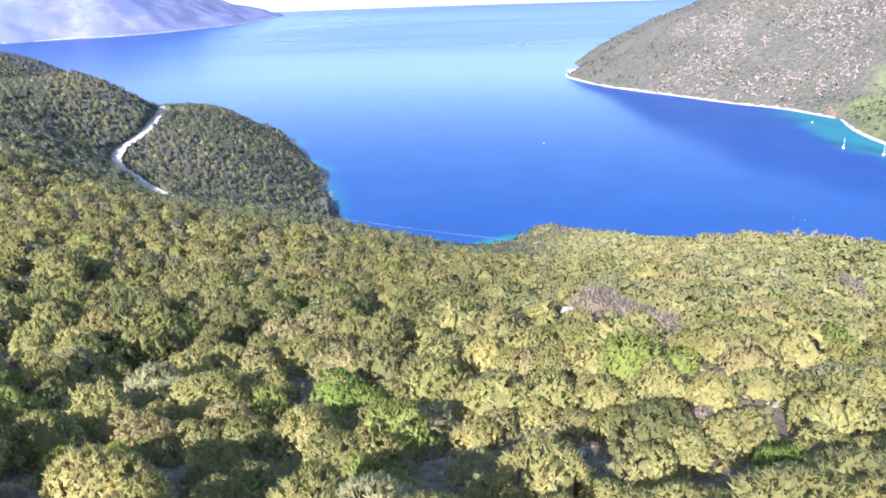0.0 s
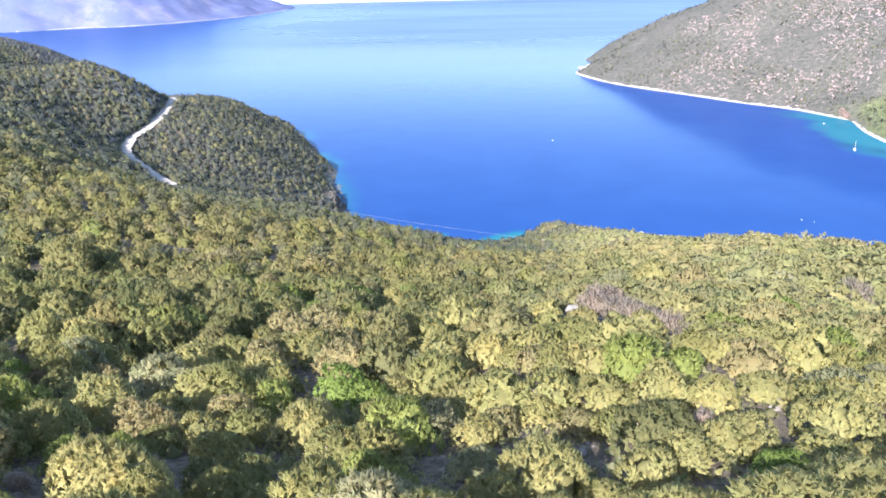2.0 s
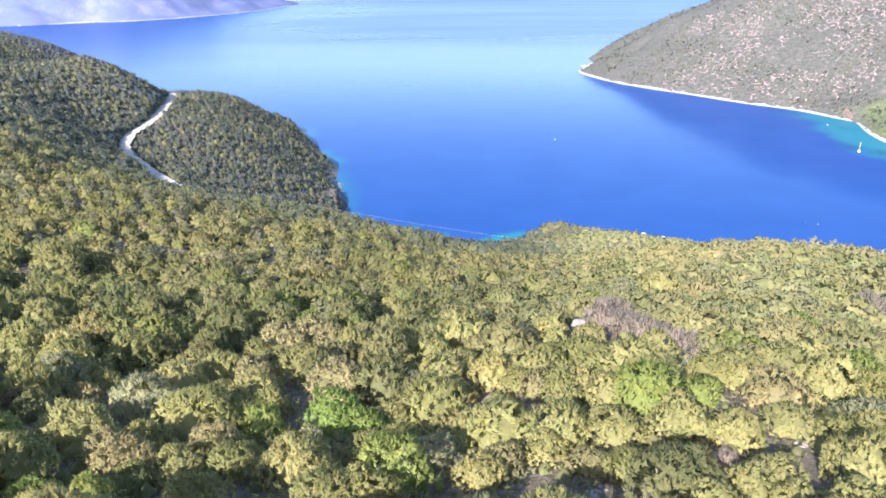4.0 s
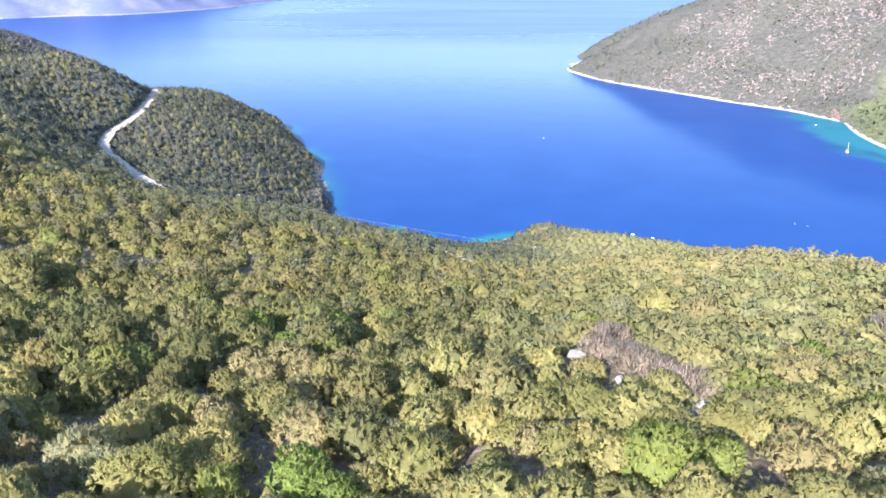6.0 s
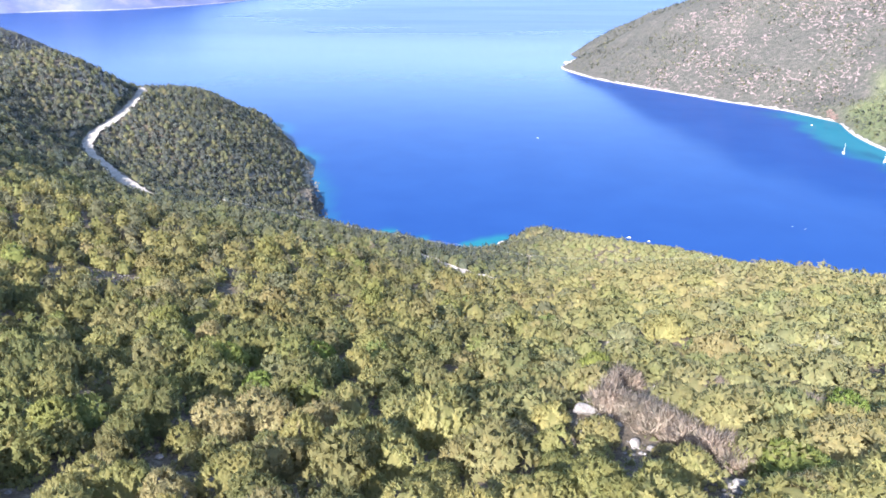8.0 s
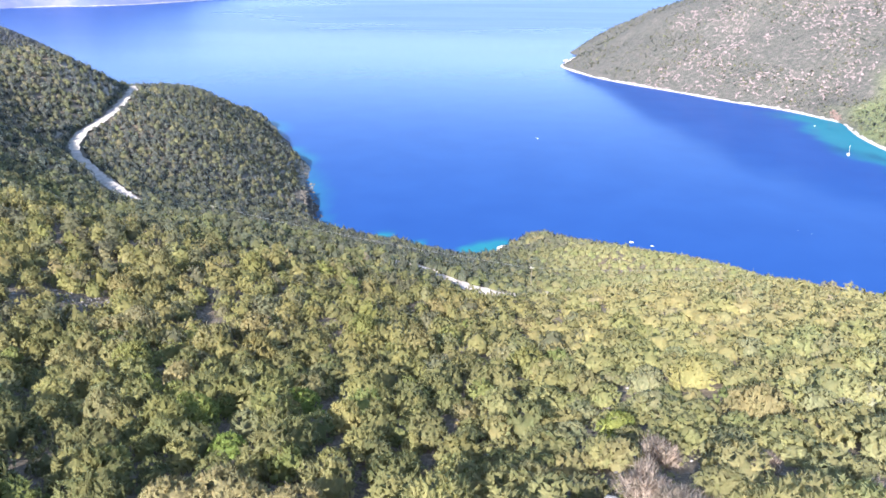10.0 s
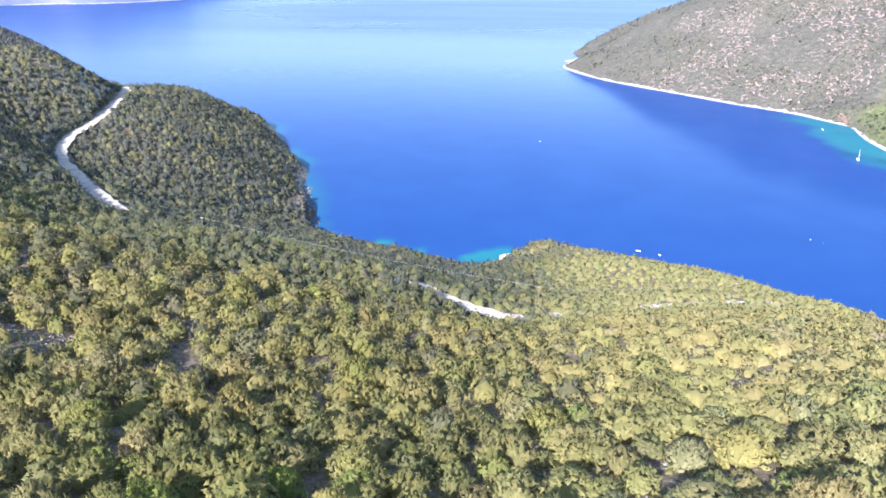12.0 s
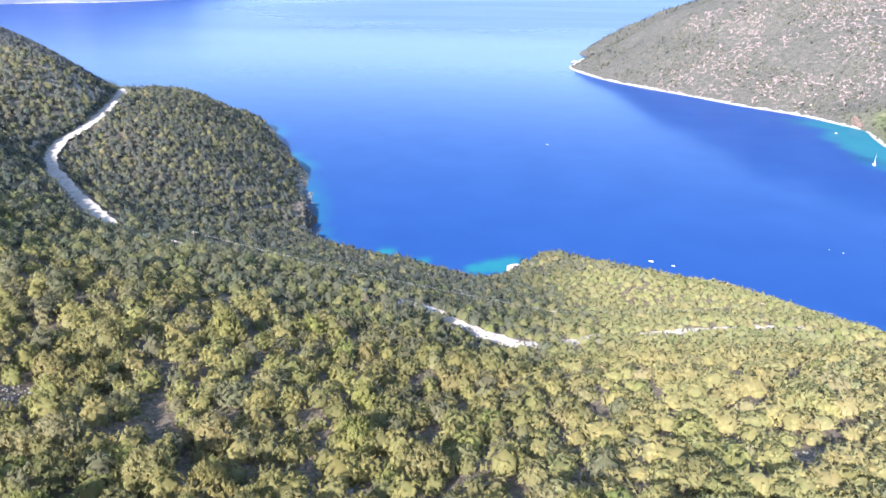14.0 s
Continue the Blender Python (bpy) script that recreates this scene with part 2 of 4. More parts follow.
v, q = sheet(np.arange(-760, 500, 4.0), np.arange(-130, 1260, 4.0), land)
v, q = cleaned(v, q, -8)
ground = tagged(new("ground", mesh_from("ground", v, q, soil, True)), "dry stony hillside soil between evergreen shrubs", "ground", kind="structure")

# headland across the bay
HEAD = [(204, 1425), (240, 1312), (290, 1232), (337, 1172), (389, 1100), (443, 1040), (472, 985), (484, 955), (476, 920), (467, 878), (464, 820), (470, 760),
        (500, 690), (600, 620), (900, 640), (1300, 900), (1400, 1500), (900, 1900), (500, 1900), (330, 1780), (255, 1660), (262, 1560), (225, 1500)]
head_line = spline(HEAD + HEAD[:1], 120)


def headland(x, y):
    d, _ = to_line(x, y, head_line)
    s = np.where(inside(x, y, head_line), d, -d)
    up = np.clip(s, 0, 900)
    z = 0.60 * up * (1 - up / 2600) + s.clip(-30, 0) * 0.5
    f = np.clip(up / 60, 0, 1)
    flat = np.clip(1 - np.hypot(x - 560, y - 860) / 150, 0, 1)
    z = z * (1 - 0.65 * flat)
    return z + f * (9 * grain(x, y, 95, 5) + 4 * grain(x, y, 38, 6) + 1.2 * grain(x, y, 15, 7)) - 0.2


v, q = sheet(np.arange(180, 1100, 7.0), np.arange(600, 1950, 7.0), headland)
v, q = cleaned(v, q, -6)
head_mat, n, b = material("scrub_and_limestone", 0.95)
stretch = node(n, "Mapping", Scale=(1.0, 1.0, 0.35))
n.links.new(n.nodes.new("ShaderNodeNewGeometry").outputs["Position"], stretch.inputs["Vector"])
patch = noise_tex(n, 0.012, 4, 0.6)
fine = noise_tex(n, 0.22, 7, 0.68, stretch.outputs["Vector"])
# scrub tones greyed towards mauve, with distance haze put into the colour
scrub = ramp(n, noise_tex(n, 0.16, 6, 0.8), [(0.36, (0.033, 0.038, 0.035)), (0.5, (0.058, 0.057, 0.053)), (0.64, (0.089, 0.077, 0.077))])
rock = ramp(n, noise_tex(n, 0.3, 5, 0.7), [(0.3, (0.136, 0.111, 0.109)), (0.65, (0.256, 0.215, 0.212))])
add = n.nodes.new("ShaderNodeMath")
add.operation = "MULTIPLY_ADD"
n.links.new(patch, add.inputs[0])
add.inputs[1].default_value = 0.55
n.links.new(fine, add.inputs[2])
bare = ramp(n, add.outputs[0], [(0.90, (0, 0, 0)), (1.0, (0.7, 0.7, 0.7))])
meadow = n.nodes.new("ShaderNodeAttribute")
meadow.attribute_name = "meadow"
grass = ramp(n, noise_tex(n, 0.05, 6, 0.7), [(0.35, (0.062, 0.078, 0.040)), (0.55, (0.098, 0.112, 0.056)), (0.7, (0.160, 0.160, 0.095))])
n.links.new(mixed(n, meadow.outputs["Fac"], mixed(n, bare, scrub, rock), grass), b.inputs["Base Color"])
bumped(n, b, fine, 1.0, 4.0)
head_mesh = mesh_from("headland", v, q, head_mat, True)
green = 1 - smooth(np.hypot(v[:, 0] - 585, v[:, 1] - 870) + 30 * grain(v[:, 0], v[:, 1], 40, 47), 95, 150)
head_mesh.attributes.new("meadow", "FLOAT", "POINT").data.foreach_set("value", green.astype(np.float32))
tagged(new("headland", head_mesh), "rocky scrub-covered headland across the bay", "hill", kind="structure")

# the island far over the strait
ISLE = [(-2300, 2500), (-1661, 2749), (-1583, 2815), (-1464, 2900), (-1333, 2950), (-1187, 3129), (-1046, 3444), (-1002, 3666), (-975, 3950), (-960, 4280),
        (-1050, 4330), (-1400, 4250), (-2000, 3900), (-2600, 3400)]
isle_line = spline(ISLE + ISLE[:1], 90)


def isle(x, y):
    d, _ = to_line(x, y, isle_line)
    s = np.where(inside(x, y, isle_line), d, -d)
    up = np.clip(s, 0, 400)
    taper = 1 - 0.5 * smooth(x, -1500, -1000)
    return 0.62 * taper * up * (1 - up / 1700) + s.clip(-30, 0) + np.clip(up / 80, 0, 1) * (12 * grain(x, y, 260, 8) + 8 * grain(x, y, 90, 9) + 4 * grain(x, y, 40, 10)) - 0.5


v, q = sheet(np.arange(-2500, -900, 20.0), np.arange(2500, 4400, 20.0), isle)
v, q = cleaned(v, q, -10)
# the blue is distance haze painted into the island's base colour
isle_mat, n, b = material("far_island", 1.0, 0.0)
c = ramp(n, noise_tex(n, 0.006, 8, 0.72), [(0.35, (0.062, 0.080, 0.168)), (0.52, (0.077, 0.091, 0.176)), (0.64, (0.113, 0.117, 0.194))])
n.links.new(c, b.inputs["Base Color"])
tagged(new("far_island", mesh_from("far_island", v, q, isle_mat, True)), "island across the strait, its haze painted in as blue", "island", kind="structure")

shore2 = spline(ISLE[1:10], 260)
t2 = np.gradient(shore2, axis=0)
t2 = t2 / np.linalg.norm(t2, axis=1)[:, None]
side2 = np.c_[-t2[:, 1], t2[:, 0]]
rows2 = [np.c_[shore2 + side2 * off, np.full(len(shore2), float(h)) * (1 + 0.6 * grain(shore2[:, 0], shore2[:, 1], 45, 90))] for off, h in ((-3, -1), (1.5, 1.6), (4, 3))]
m2 = np.stack(rows2, 1)
i = (np.arange(len(shore2) - 1)[:, None] * 3 + np.arange(2)).ravel()
# pale rock, bluish from the same painted haze
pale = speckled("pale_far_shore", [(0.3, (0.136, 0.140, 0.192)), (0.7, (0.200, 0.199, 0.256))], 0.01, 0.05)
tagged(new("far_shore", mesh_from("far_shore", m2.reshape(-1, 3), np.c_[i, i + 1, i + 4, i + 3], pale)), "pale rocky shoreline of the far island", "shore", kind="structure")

# the sea
sea_mat, n, b = material("sea_water", 0.18, 0.018)
b.inputs["IOR"].default_value = 1.33
tint = n.nodes.new("ShaderNodeAttribute")
tint.attribute_name = "tint"
swell = noise_tex(n, 0.02, 3, 0.5)
n.links.new(mixed(n, 1.0, tint.outputs["Color"], ramp(n, swell, [(0.3, (0.9, 0.92, 0.95)), (0.7, (1.08, 1.06, 1.04))]), "MULTIPLY"), b.inputs["Base Color"])
bumped(n, b, noise_tex(n, 0.8, 3, 0.5), 0.04, 0.3)
wind = n.nodes.new("ShaderNodeAttribute")
wind.attribute_name = "wind"
lie = node(n, "Mapping", Scale=(0.0009, 0.0042, 1.0), Rotation=(0, 0, radians(-14)))
n.links.new(n.nodes.new("ShaderNodeNewGeometry").outputs["Position"], lie.inputs["Vector"])
slick = noise_tex(n, 1.0, 5, 0.6, lie.outputs["Vector"])
gust = n.nodes.new("ShaderNodeMapRange")
gust.inputs["From Min"].default_value, gust.inputs["From Max"].default_value, gust.inputs["To Min"].default_value, gust.inputs["To Max"].default_value = 0.38, 0.62, 0.95, 1.06
n.links.new(slick, gust.inputs["Value"])
ruffle = n.nodes.new("ShaderNodeMath")
ruffle.operation = "MULTIPLY"
n.links.new(gust.outputs[0], ruffle.inputs[0])
n.links.new(wind.outputs["Fac"], ruffle.inputs[1])
n.links.new(ruffle.outputs[0], b.inputs["Roughness"])


xs = np.r_[np.linspace(-6500, -700, 30), np.arange(-680, 760, 6.0), np.linspace(780, 6500, 30)]
ys = np.r_[np.linspace(-2500, 380, 25), np.arange(390, 1500, 6.0), np.linspace(1520, 6500, 40)]
v, q = sheet(xs, ys, lambda x, y: x * 0)
x, y = v[:, 0], v[:, 1]
deep, turq, reef = np.array([0.0096, 0.0368, 0.143]), np.array([0.010, 0.098, 0.132]), np.array([0.004, 0.026, 0.080])
d_near = to_line(x, y, coast_line)[0]
d_head = to_line(x, y, head_line)[0]
wob = grain(x, y, 40, 11) + 0.6 * grain(x, y, 15, 12)
f = (1 - smooth(d_near + 7 * wob, 4, 26)) * (0.55 + 0.45 * np.sign(grain(x, y, 70, 13)))
bay = (1 - smooth(d_head + 10 * wob, 30, 62)) * (1 - smooth(np.hypot(x - 480, y - 850), 130, 200))
f = np.maximum(f * 0.3, np.maximum(0.8 * bay, 0.5 * (1 - smooth(d_near + 6 * wob, 3, 20)) * smooth(grain(x, y, 38, 15), -0.3, 0.4) * (x < 0)))
for cx, cy, cr in ((27, 531, 13), (38, 539, 11), (14, 524, 8), (-48, 550, 7), (-22, 535, 7)):
    f = np.maximum(f, 0.95 * (1 - smooth(np.hypot(x - cx, y - cy) + 3 * wob, 0.35 * cr, 1.25 * cr)))
tone = deep + (turq - deep) * f[:, None]
weed = smooth(grain(x, y, 33, 14), 0.1, 0.5) * bay * smooth(d_head, 14, 30)
tone = tone + (reef - tone) * (0.75 * weed)[:, None]
water_mesh = mesh_from("water", v, q, sea_mat, False, tone)
lee = 0.11 + 0.19 * smooth(y, 750, 2600) * (1 - 0.3 * smooth(-x, 100, 1200))     # calm in the bay, ruffled out in the strait
water_mesh.attributes.new("wind", "FLOAT", "POINT").data.foreach_set("value", lee.astype(np.float32))
tagged(new("water", water_mesh), "calm deep blue sea with turquoise shallows", "sea", kind="structure")

# added, faintly glowing backdrop for the pale distance where sea meets sky
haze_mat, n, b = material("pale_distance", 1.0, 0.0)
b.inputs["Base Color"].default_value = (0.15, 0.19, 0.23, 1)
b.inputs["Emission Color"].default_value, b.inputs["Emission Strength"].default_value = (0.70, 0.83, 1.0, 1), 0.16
ang = np.radians(np.arange(-80, 81, 2.0))
rim = np.array([(4880 * math.sin(t), 40 + 4880 * math.cos(t), z) for t in ang for z in (-2, 70)])
i = np.arange(len(ang) - 1) * 2
tagged(new("backdrop", mesh_from("backdrop", rim, np.c_[i, i + 2, i + 3, i + 1], haze_mat)), "faintly glowing backdrop for the pale hazy horizon over the sea", "horizon", kind="structure")

# the road
def ribbon(line, half, lift, cross=4):
    p = np.asarray(line)
    half = half + 1.8 * smooth(-p[:, 0], 120, 185)      # wider round the bend on the promontory
    t = np.gradient(p[:, :2], axis=0)
    t /= np.linalg.norm(t, axis=1)[:, None]
    side = np.c_[t[:, 1], -t[:, 0]]
    rows = []
    for k in range(cross + 1):
        f = k / cross * 2 - 1
        w = half * (1 + 0.2 * grain(p[:, 0], p[:, 1], 6, 20 + (f > 0)) + 0.16 * grain(p[:, 0], p[:, 1], 2.1, 22 + (f > 0)))
        rows.append(np.c_[p[:, :2] + side * (f * w)[:, None], p[:, 2] + lift - 0.12 * f * f])
    m = np.stack(rows, 1)
    nx = cross + 1
    i = (np.arange(len(p) - 1)[:, None] * nx + np.arange(cross)).ravel()
    return m.reshape(-1, 3), np.c_[i, i + 1, i + nx + 1, i + nx]


v, q = ribbon(spline(ROAD, 900), 2.7, 0.05, 6)
tagged(new("road", mesh_from("road", v, q, gravel, True)), "pale gravel track cut into the slope", "road", kind="structure")

# ---------- vegetation ----------
rng = np.random.default_rng(7)


def ico(levels):
    bm = bmesh.new()
    bmesh.ops.create_icosphere(bm, subdivisions=levels, radius=1)
    vs = np.array([p.co[:] for p in bm.verts])
    fs = np.array([[p.index for p in f.verts] for f in bm.faces])
    bm.free()
    return vs, fs


BALL = {0: (np.array([(1, 0, 0), (0, 1, 0), (-1, 0, 0), (0, -1, 0), (0, 0, 1), (0, 0, -1)], float),
            np.array([(0, 1, 4), (1, 2, 4), (2, 3, 4), (3, 0, 4), (1, 0, 5), (2, 1, 5), (3, 2, 5), (0, 3, 5)])), 1: ico(1), 2: ico(2)}


def unit(a):
    return a / (np.linalg.norm(a, axis=1)[:, None] + 1e-9)


def lobes_of(n_lobes, spread):
    """Centres and radii of the rounded masses that make up a crown of about unit radius and unit height."""
    r = rng.uniform(0.26, 0.44, n_lobes) * (1.12 if n_lobes < 6 else 1.0 if n_lobes < 12 else 0.86)
    turn = np.arange(n_lobes) * 2.4 + rng.uniform(-0.6, 0.6, n_lobes)
    rad = np.sqrt((np.arange(n_lobes) + 0.7) / n_lobes) * spread * rng.uniform(0.7, 1.3, n_lobes)
    top = 1 - 0.6 * (rad / spread) ** 2
    c = np.c_[rad * np.cos(turn), rad * np.sin(turn), (top - r) * rng.uniform(0.6, 1.1, n_lobes)]
    r[0], c[0] = (0.62, (0.0, 0.0, 0.24)) if n_lobes < 10 else (0.5, (0.0, 0.0, 0.33))
    return c, r


def crown(n_lobes, n_tuft, per_tuft, leaf, ball=1, tuft=0.12, spread=0.55, inner=0.78, loose=0.3, stand=1.0):
    """A shrub's crown: rounded lobes clad in tufts, each tuft a small dome of leaf sprays, over a core of inner foliage.
    Gives vertices, triangles, a shade and a rounded normal per vertex."""
    c, r = lobes_of(n_lobes, spread)
    mid = np.array([0, 0, 0.2])
    bv, bf = BALL[ball]
    nb = len(bv)
    # the core follows the lobes from inside
    oc = c - mid
    along = bv @ oc.T
    room = r**2 - (oc**2).sum(1) + along**2
    reach = np.where(room > 0, along + np.sqrt(np.clip(room, 0, None)), 0).max(1)
    reach = np.where(bv @ bv.T > (0.55 if nb > 20 else 0.4 if nb > 6 else -0.1), reach, 9).min(1).clip(0.25, None)
    core = mid + bv * (reach * inner * rng.uniform(0.86, 1.0, nb))[:, None]
    core[:, 2] = core[:, 2].clip(-0.05, None)
    # core tinted slightly darker: shade inside the crown, put into its colour
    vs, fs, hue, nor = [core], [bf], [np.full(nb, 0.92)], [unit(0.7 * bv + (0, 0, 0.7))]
    m = n_tuft * 6
    pick = rng.choice(n_lobes, m, p=r**2 / (r**2).sum())
    way = rng.normal(size=(m, 3))
    way[:, 2] += 0.3
    way = unit(way)
    at = c[pick] + way * (r[pick] * rng.uniform(0.86, 0.98, m))[:, None]
    gap = (np.linalg.norm(at[:, None] - c[None], axis=2) / r[None]).min(1)
    ok = np.flatnonzero((gap > 0.8) & (at[:, 2] > 0.0))[:n_tuft]
    at, way = at[ok], way[ok]
    m = len(at)
    shade = rng.uniform(0.90, 1.10, m)
    big = rng.uniform(0.7, 1.3, m) * tuft
    on = np.repeat(np.arange(m), per_tuft)
    w = len(on)
    out = unit(way[on] + (0, 0, 0.2) + 0.75 * rng.normal(size=(w, 3)))
    root = at[on] + out * (big[on] * rng.uniform(0.5, 0.95, w))[:, None]
    lean = unit(0.22 * out + 0.45 * way[on] + (0, 0, 0.85) + 0.06 * rng.normal(size=(w, 3)))
    face = unit(out + loose * rng.normal(size=(w, 3)))
    tip = unit(0.8 * unit(np.cross(face, rng.normal(size=(w, 3)))) + 0.45 * stand * out + (0, 0, 0.5 * stand))
    side = unit(np.cross(tip, face))
    side = side * np.where((np.cross(side, tip) * lean).sum(1) < 0, -1, 1)[:, None]
    s = (leaf * rng.uniform(0.6, 1.4, w))[:, None]
    vs.append(np.stack([root - side * s * 0.42 - tip * s * 0.6, root + side * s * 0.42 - tip * s * 0.6, root + tip * s * 1.25], 1).reshape(-1, 3))
    fs.append(np.arange(w * 3).reshape(-1, 3) + nb)
    hue.append(np.repeat(shade[on] * rng.uniform(0.94, 1.06, w), 3))
    nor.append(np.repeat(lean, 3, 0))
    return np.vstack(vs), np.vstack(fs), np.concatenate(hue), np.vstack(nor)


def bare_crown(n_lobes, n_twig, width, spread=0.6):
    """The crown of a leafless shrub: a haze of thin twigs that fan out from the root, forked near their tips."""
    c, r = lobes_of(n_lobes, spread)
    pick = rng.choice(n_lobes, n_twig, p=r**2 / (r**2).sum())
    way = rng.normal(size=(n_twig, 3))
    way[:, 2] = np.abs(way[:, 2]) * 0.9 + 0.1
    way = unit(way)
    end = c[pick] + way * (r[pick] * rng.uniform(0.55, 1.12, n_twig))[:, None]
    fan = unit(end - np.array([0, 0, -0.25]) + 0.3 * rng.normal(size=(n_twig, 3)))
    start = end - fan * rng.uniform(0.12, 0.42, n_twig)[:, None]
    side = unit(np.cross(fan, rng.normal(size=(n_twig, 3)))) * (width * rng.uniform(0.5, 1.3, n_twig))[:, None]
    vs = np.stack([start - side, start + side, end], 1).reshape(-1, 3)
    fs = np.arange(n_twig * 3).reshape(-1, 3)
    hue = np.repeat(rng.uniform(0.8, 1.2, n_twig), 3)
    nor = np.repeat(unit(0.6 * way + (0, 0, 0.8) + 0.3 * rng.normal(size=(n_twig, 3))), 3, 0)
    flip = (np.cross(vs[1::3] - vs[0::3], vs[2::3] - vs[0::3]) * nor[::3]).sum(1) < 0
    fs[flip] = fs[flip][:, ::-1]
    return vs, fs, hue, nor


SPECIES = {  # leaf colours, reflected and let through together
    "olive": (0.314, 0.290, 0.134), "green": (0.246, 0.238, 0.104), "dark": (0.168, 0.168, 0.084), "bright": (0.180, 0.236, 0.072),
    # the bluish grey-green has distance haze mixed into its colour
    "yellow": (0.302, 0.284, 0.132), "silver": (0.284, 0.276, 0.172), "dry": (0.335, 0.278, 0.250), "hazy_green": (0.105, 0.116, 0.106), "tan": (0.286, 0.250, 0.138),
    "lime": (0.234, 0.262, 0.088), "rust": (0.230, 0.160, 0.096)}
NAMES = list(SPECIES)
COLOURS = np.array([SPECIES[k] for k in NAMES])


def scatter(x0, x1, y0, y1, gap, keep):
    """Jittered grid of places in plan, thinned by keep(x, y)."""
    gx, gy = np.meshgrid(np.arange(x0, x1, gap), np.arange(y0, y1, gap))
    x = (gx + rng.uniform(-0.48, 0.48, gx.shape) * gap).ravel()
    y = (gy + rng.uniform(-0.48, 0.48, gy.shape) * gap).ravel()
    k = keep(x, y)
    return x[k], y[k]


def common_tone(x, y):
    """The scrub's prevailing colour there: dull olive in the east, darker and greener to the west, grey-green with
    painted haze blue on the promontory.
    """
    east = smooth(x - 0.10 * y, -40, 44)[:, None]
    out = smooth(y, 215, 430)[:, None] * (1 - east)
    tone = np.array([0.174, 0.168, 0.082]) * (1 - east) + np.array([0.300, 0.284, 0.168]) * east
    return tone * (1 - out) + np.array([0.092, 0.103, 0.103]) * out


def species_at(x, y):
    """Which species grows there: drier and yellower on the eastern shoulder, greener to the west."""
    m = len(x)
    east = smooth(x - 0.10 * y + 12 * grain(x, y, 30, 30), -18, 30)
    p = np.zeros((m, len(NAMES)))
    for name, w, e in (("olive", 0.20, 0.32), ("green", 0.36, 0.05), ("dark", 0.30, 0.0), ("hazy_green", 0.10, 0.0), ("bright", 0.006, 0.003), ("yellow", 0.02, 0.62), ("silver", 0.05, 0.07), ("dry", 0.006, 0.010), ("tan", 0.05, 0.07), ("lime", 0.04, 0.05)):
        p[:, NAMES.index(name)] = w * (1 - east) + e * east
    shady = smooth(y, 105, 390)[:, None] * (1 - east)[:, None] * 0.97      # greener, darker bushes out on the promontory, mostly the haze-tinted grey-green
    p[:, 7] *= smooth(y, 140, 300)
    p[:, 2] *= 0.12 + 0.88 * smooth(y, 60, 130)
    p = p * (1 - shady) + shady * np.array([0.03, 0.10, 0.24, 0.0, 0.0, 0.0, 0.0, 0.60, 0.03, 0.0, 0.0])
    cum = np.cumsum(p, 1) / p.sum(1)[:, None]
    return (rng.uniform(0, 1, m)[:, None] > cum).sum(1).clip(0, len(NAMES) - 1)


def low_mat(x, y):
    """How far the scrub grows as a low closed mat, as on the sunny eastern shoulder."""
    return smooth(x - 0.1 * y, -28, 22) * (1 - smooth(y, 420, 520))


def planted(name, label, x, y, z, size, protos, kind_of, haze_tint=1.0, common=True):
    """All these shrubs joined into one stuff object."""
    vs, fs, ts, ns, k = [], [], [], [], 0
    turn = rng.uniform(0, 2 * np.pi, len(x))
    which = rng.integers(0, len(protos), len(x))
    low = low_mat(x, y)
    tall = rng.uniform(0.85, 1.2, len(x)) * (1 - 0.34 * low)
    size = size * (1 + 0.15 * low)
    # half is the prevailing tone, which far out includes the painted haze
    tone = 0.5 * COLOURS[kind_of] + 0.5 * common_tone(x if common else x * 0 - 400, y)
    vary = rng.uniform(0.94, 1.06, (len(x), 1)) * rng.uniform(0.96, 1.04, (len(x), 3))
    for i in range(len(x)):
        pv, pf, ph, pn = protos[which[i]]
        ct, st = np.cos(turn[i]), np.sin(turn[i])
        ns.append(np.c_[pn[:, 0] * ct - pn[:, 1] * st, pn[:, 0] * st + pn[:, 1] * ct, pn[:, 2]])
        c, s = np.cos(turn[i]) * size[i], np.sin(turn[i]) * size[i]
        vs.append(np.c_[pv[:, 0] * c - pv[:, 1] * s + x[i], pv[:, 0] * s + pv[:, 1] * c + y[i], pv[:, 2] * (size[i] * tall[i] * 1.32) + z[i] - 0.2])
        fs.append(pf + k)
        ts.append(ph[:, None] * tone[i] * vary[i] * haze_tint)
        k += len(pv)
    me = mesh_from(name, np.vstack(vs), np.vstack(fs), leaves, True, np.vstack(ts), np.vstack(ns))
    return tagged(new(name, me), label, "shrubs", kind="stuff")


def off_road(x, y, by=5.2):
    """Clear of the track, widest on the open bend, which the scrub overgrows further east."""
    clear = np.select([(x < -150) & (y < 475), x > 96, x > 38, x > -2, x > -70], [7.0, 0.3, 3.0, np.where(x > 25, 0.6, np.where(y < 292, 4.6, 3.4)), 2.6], by)
    return to_line(x, y, road_line[::2])[0] > clear + 0.6 * grain(x, y, 9, 34)


def view_wedge(x, y, slack=10):
    return np.abs(x) < 0.70 * (y - 8) + slack


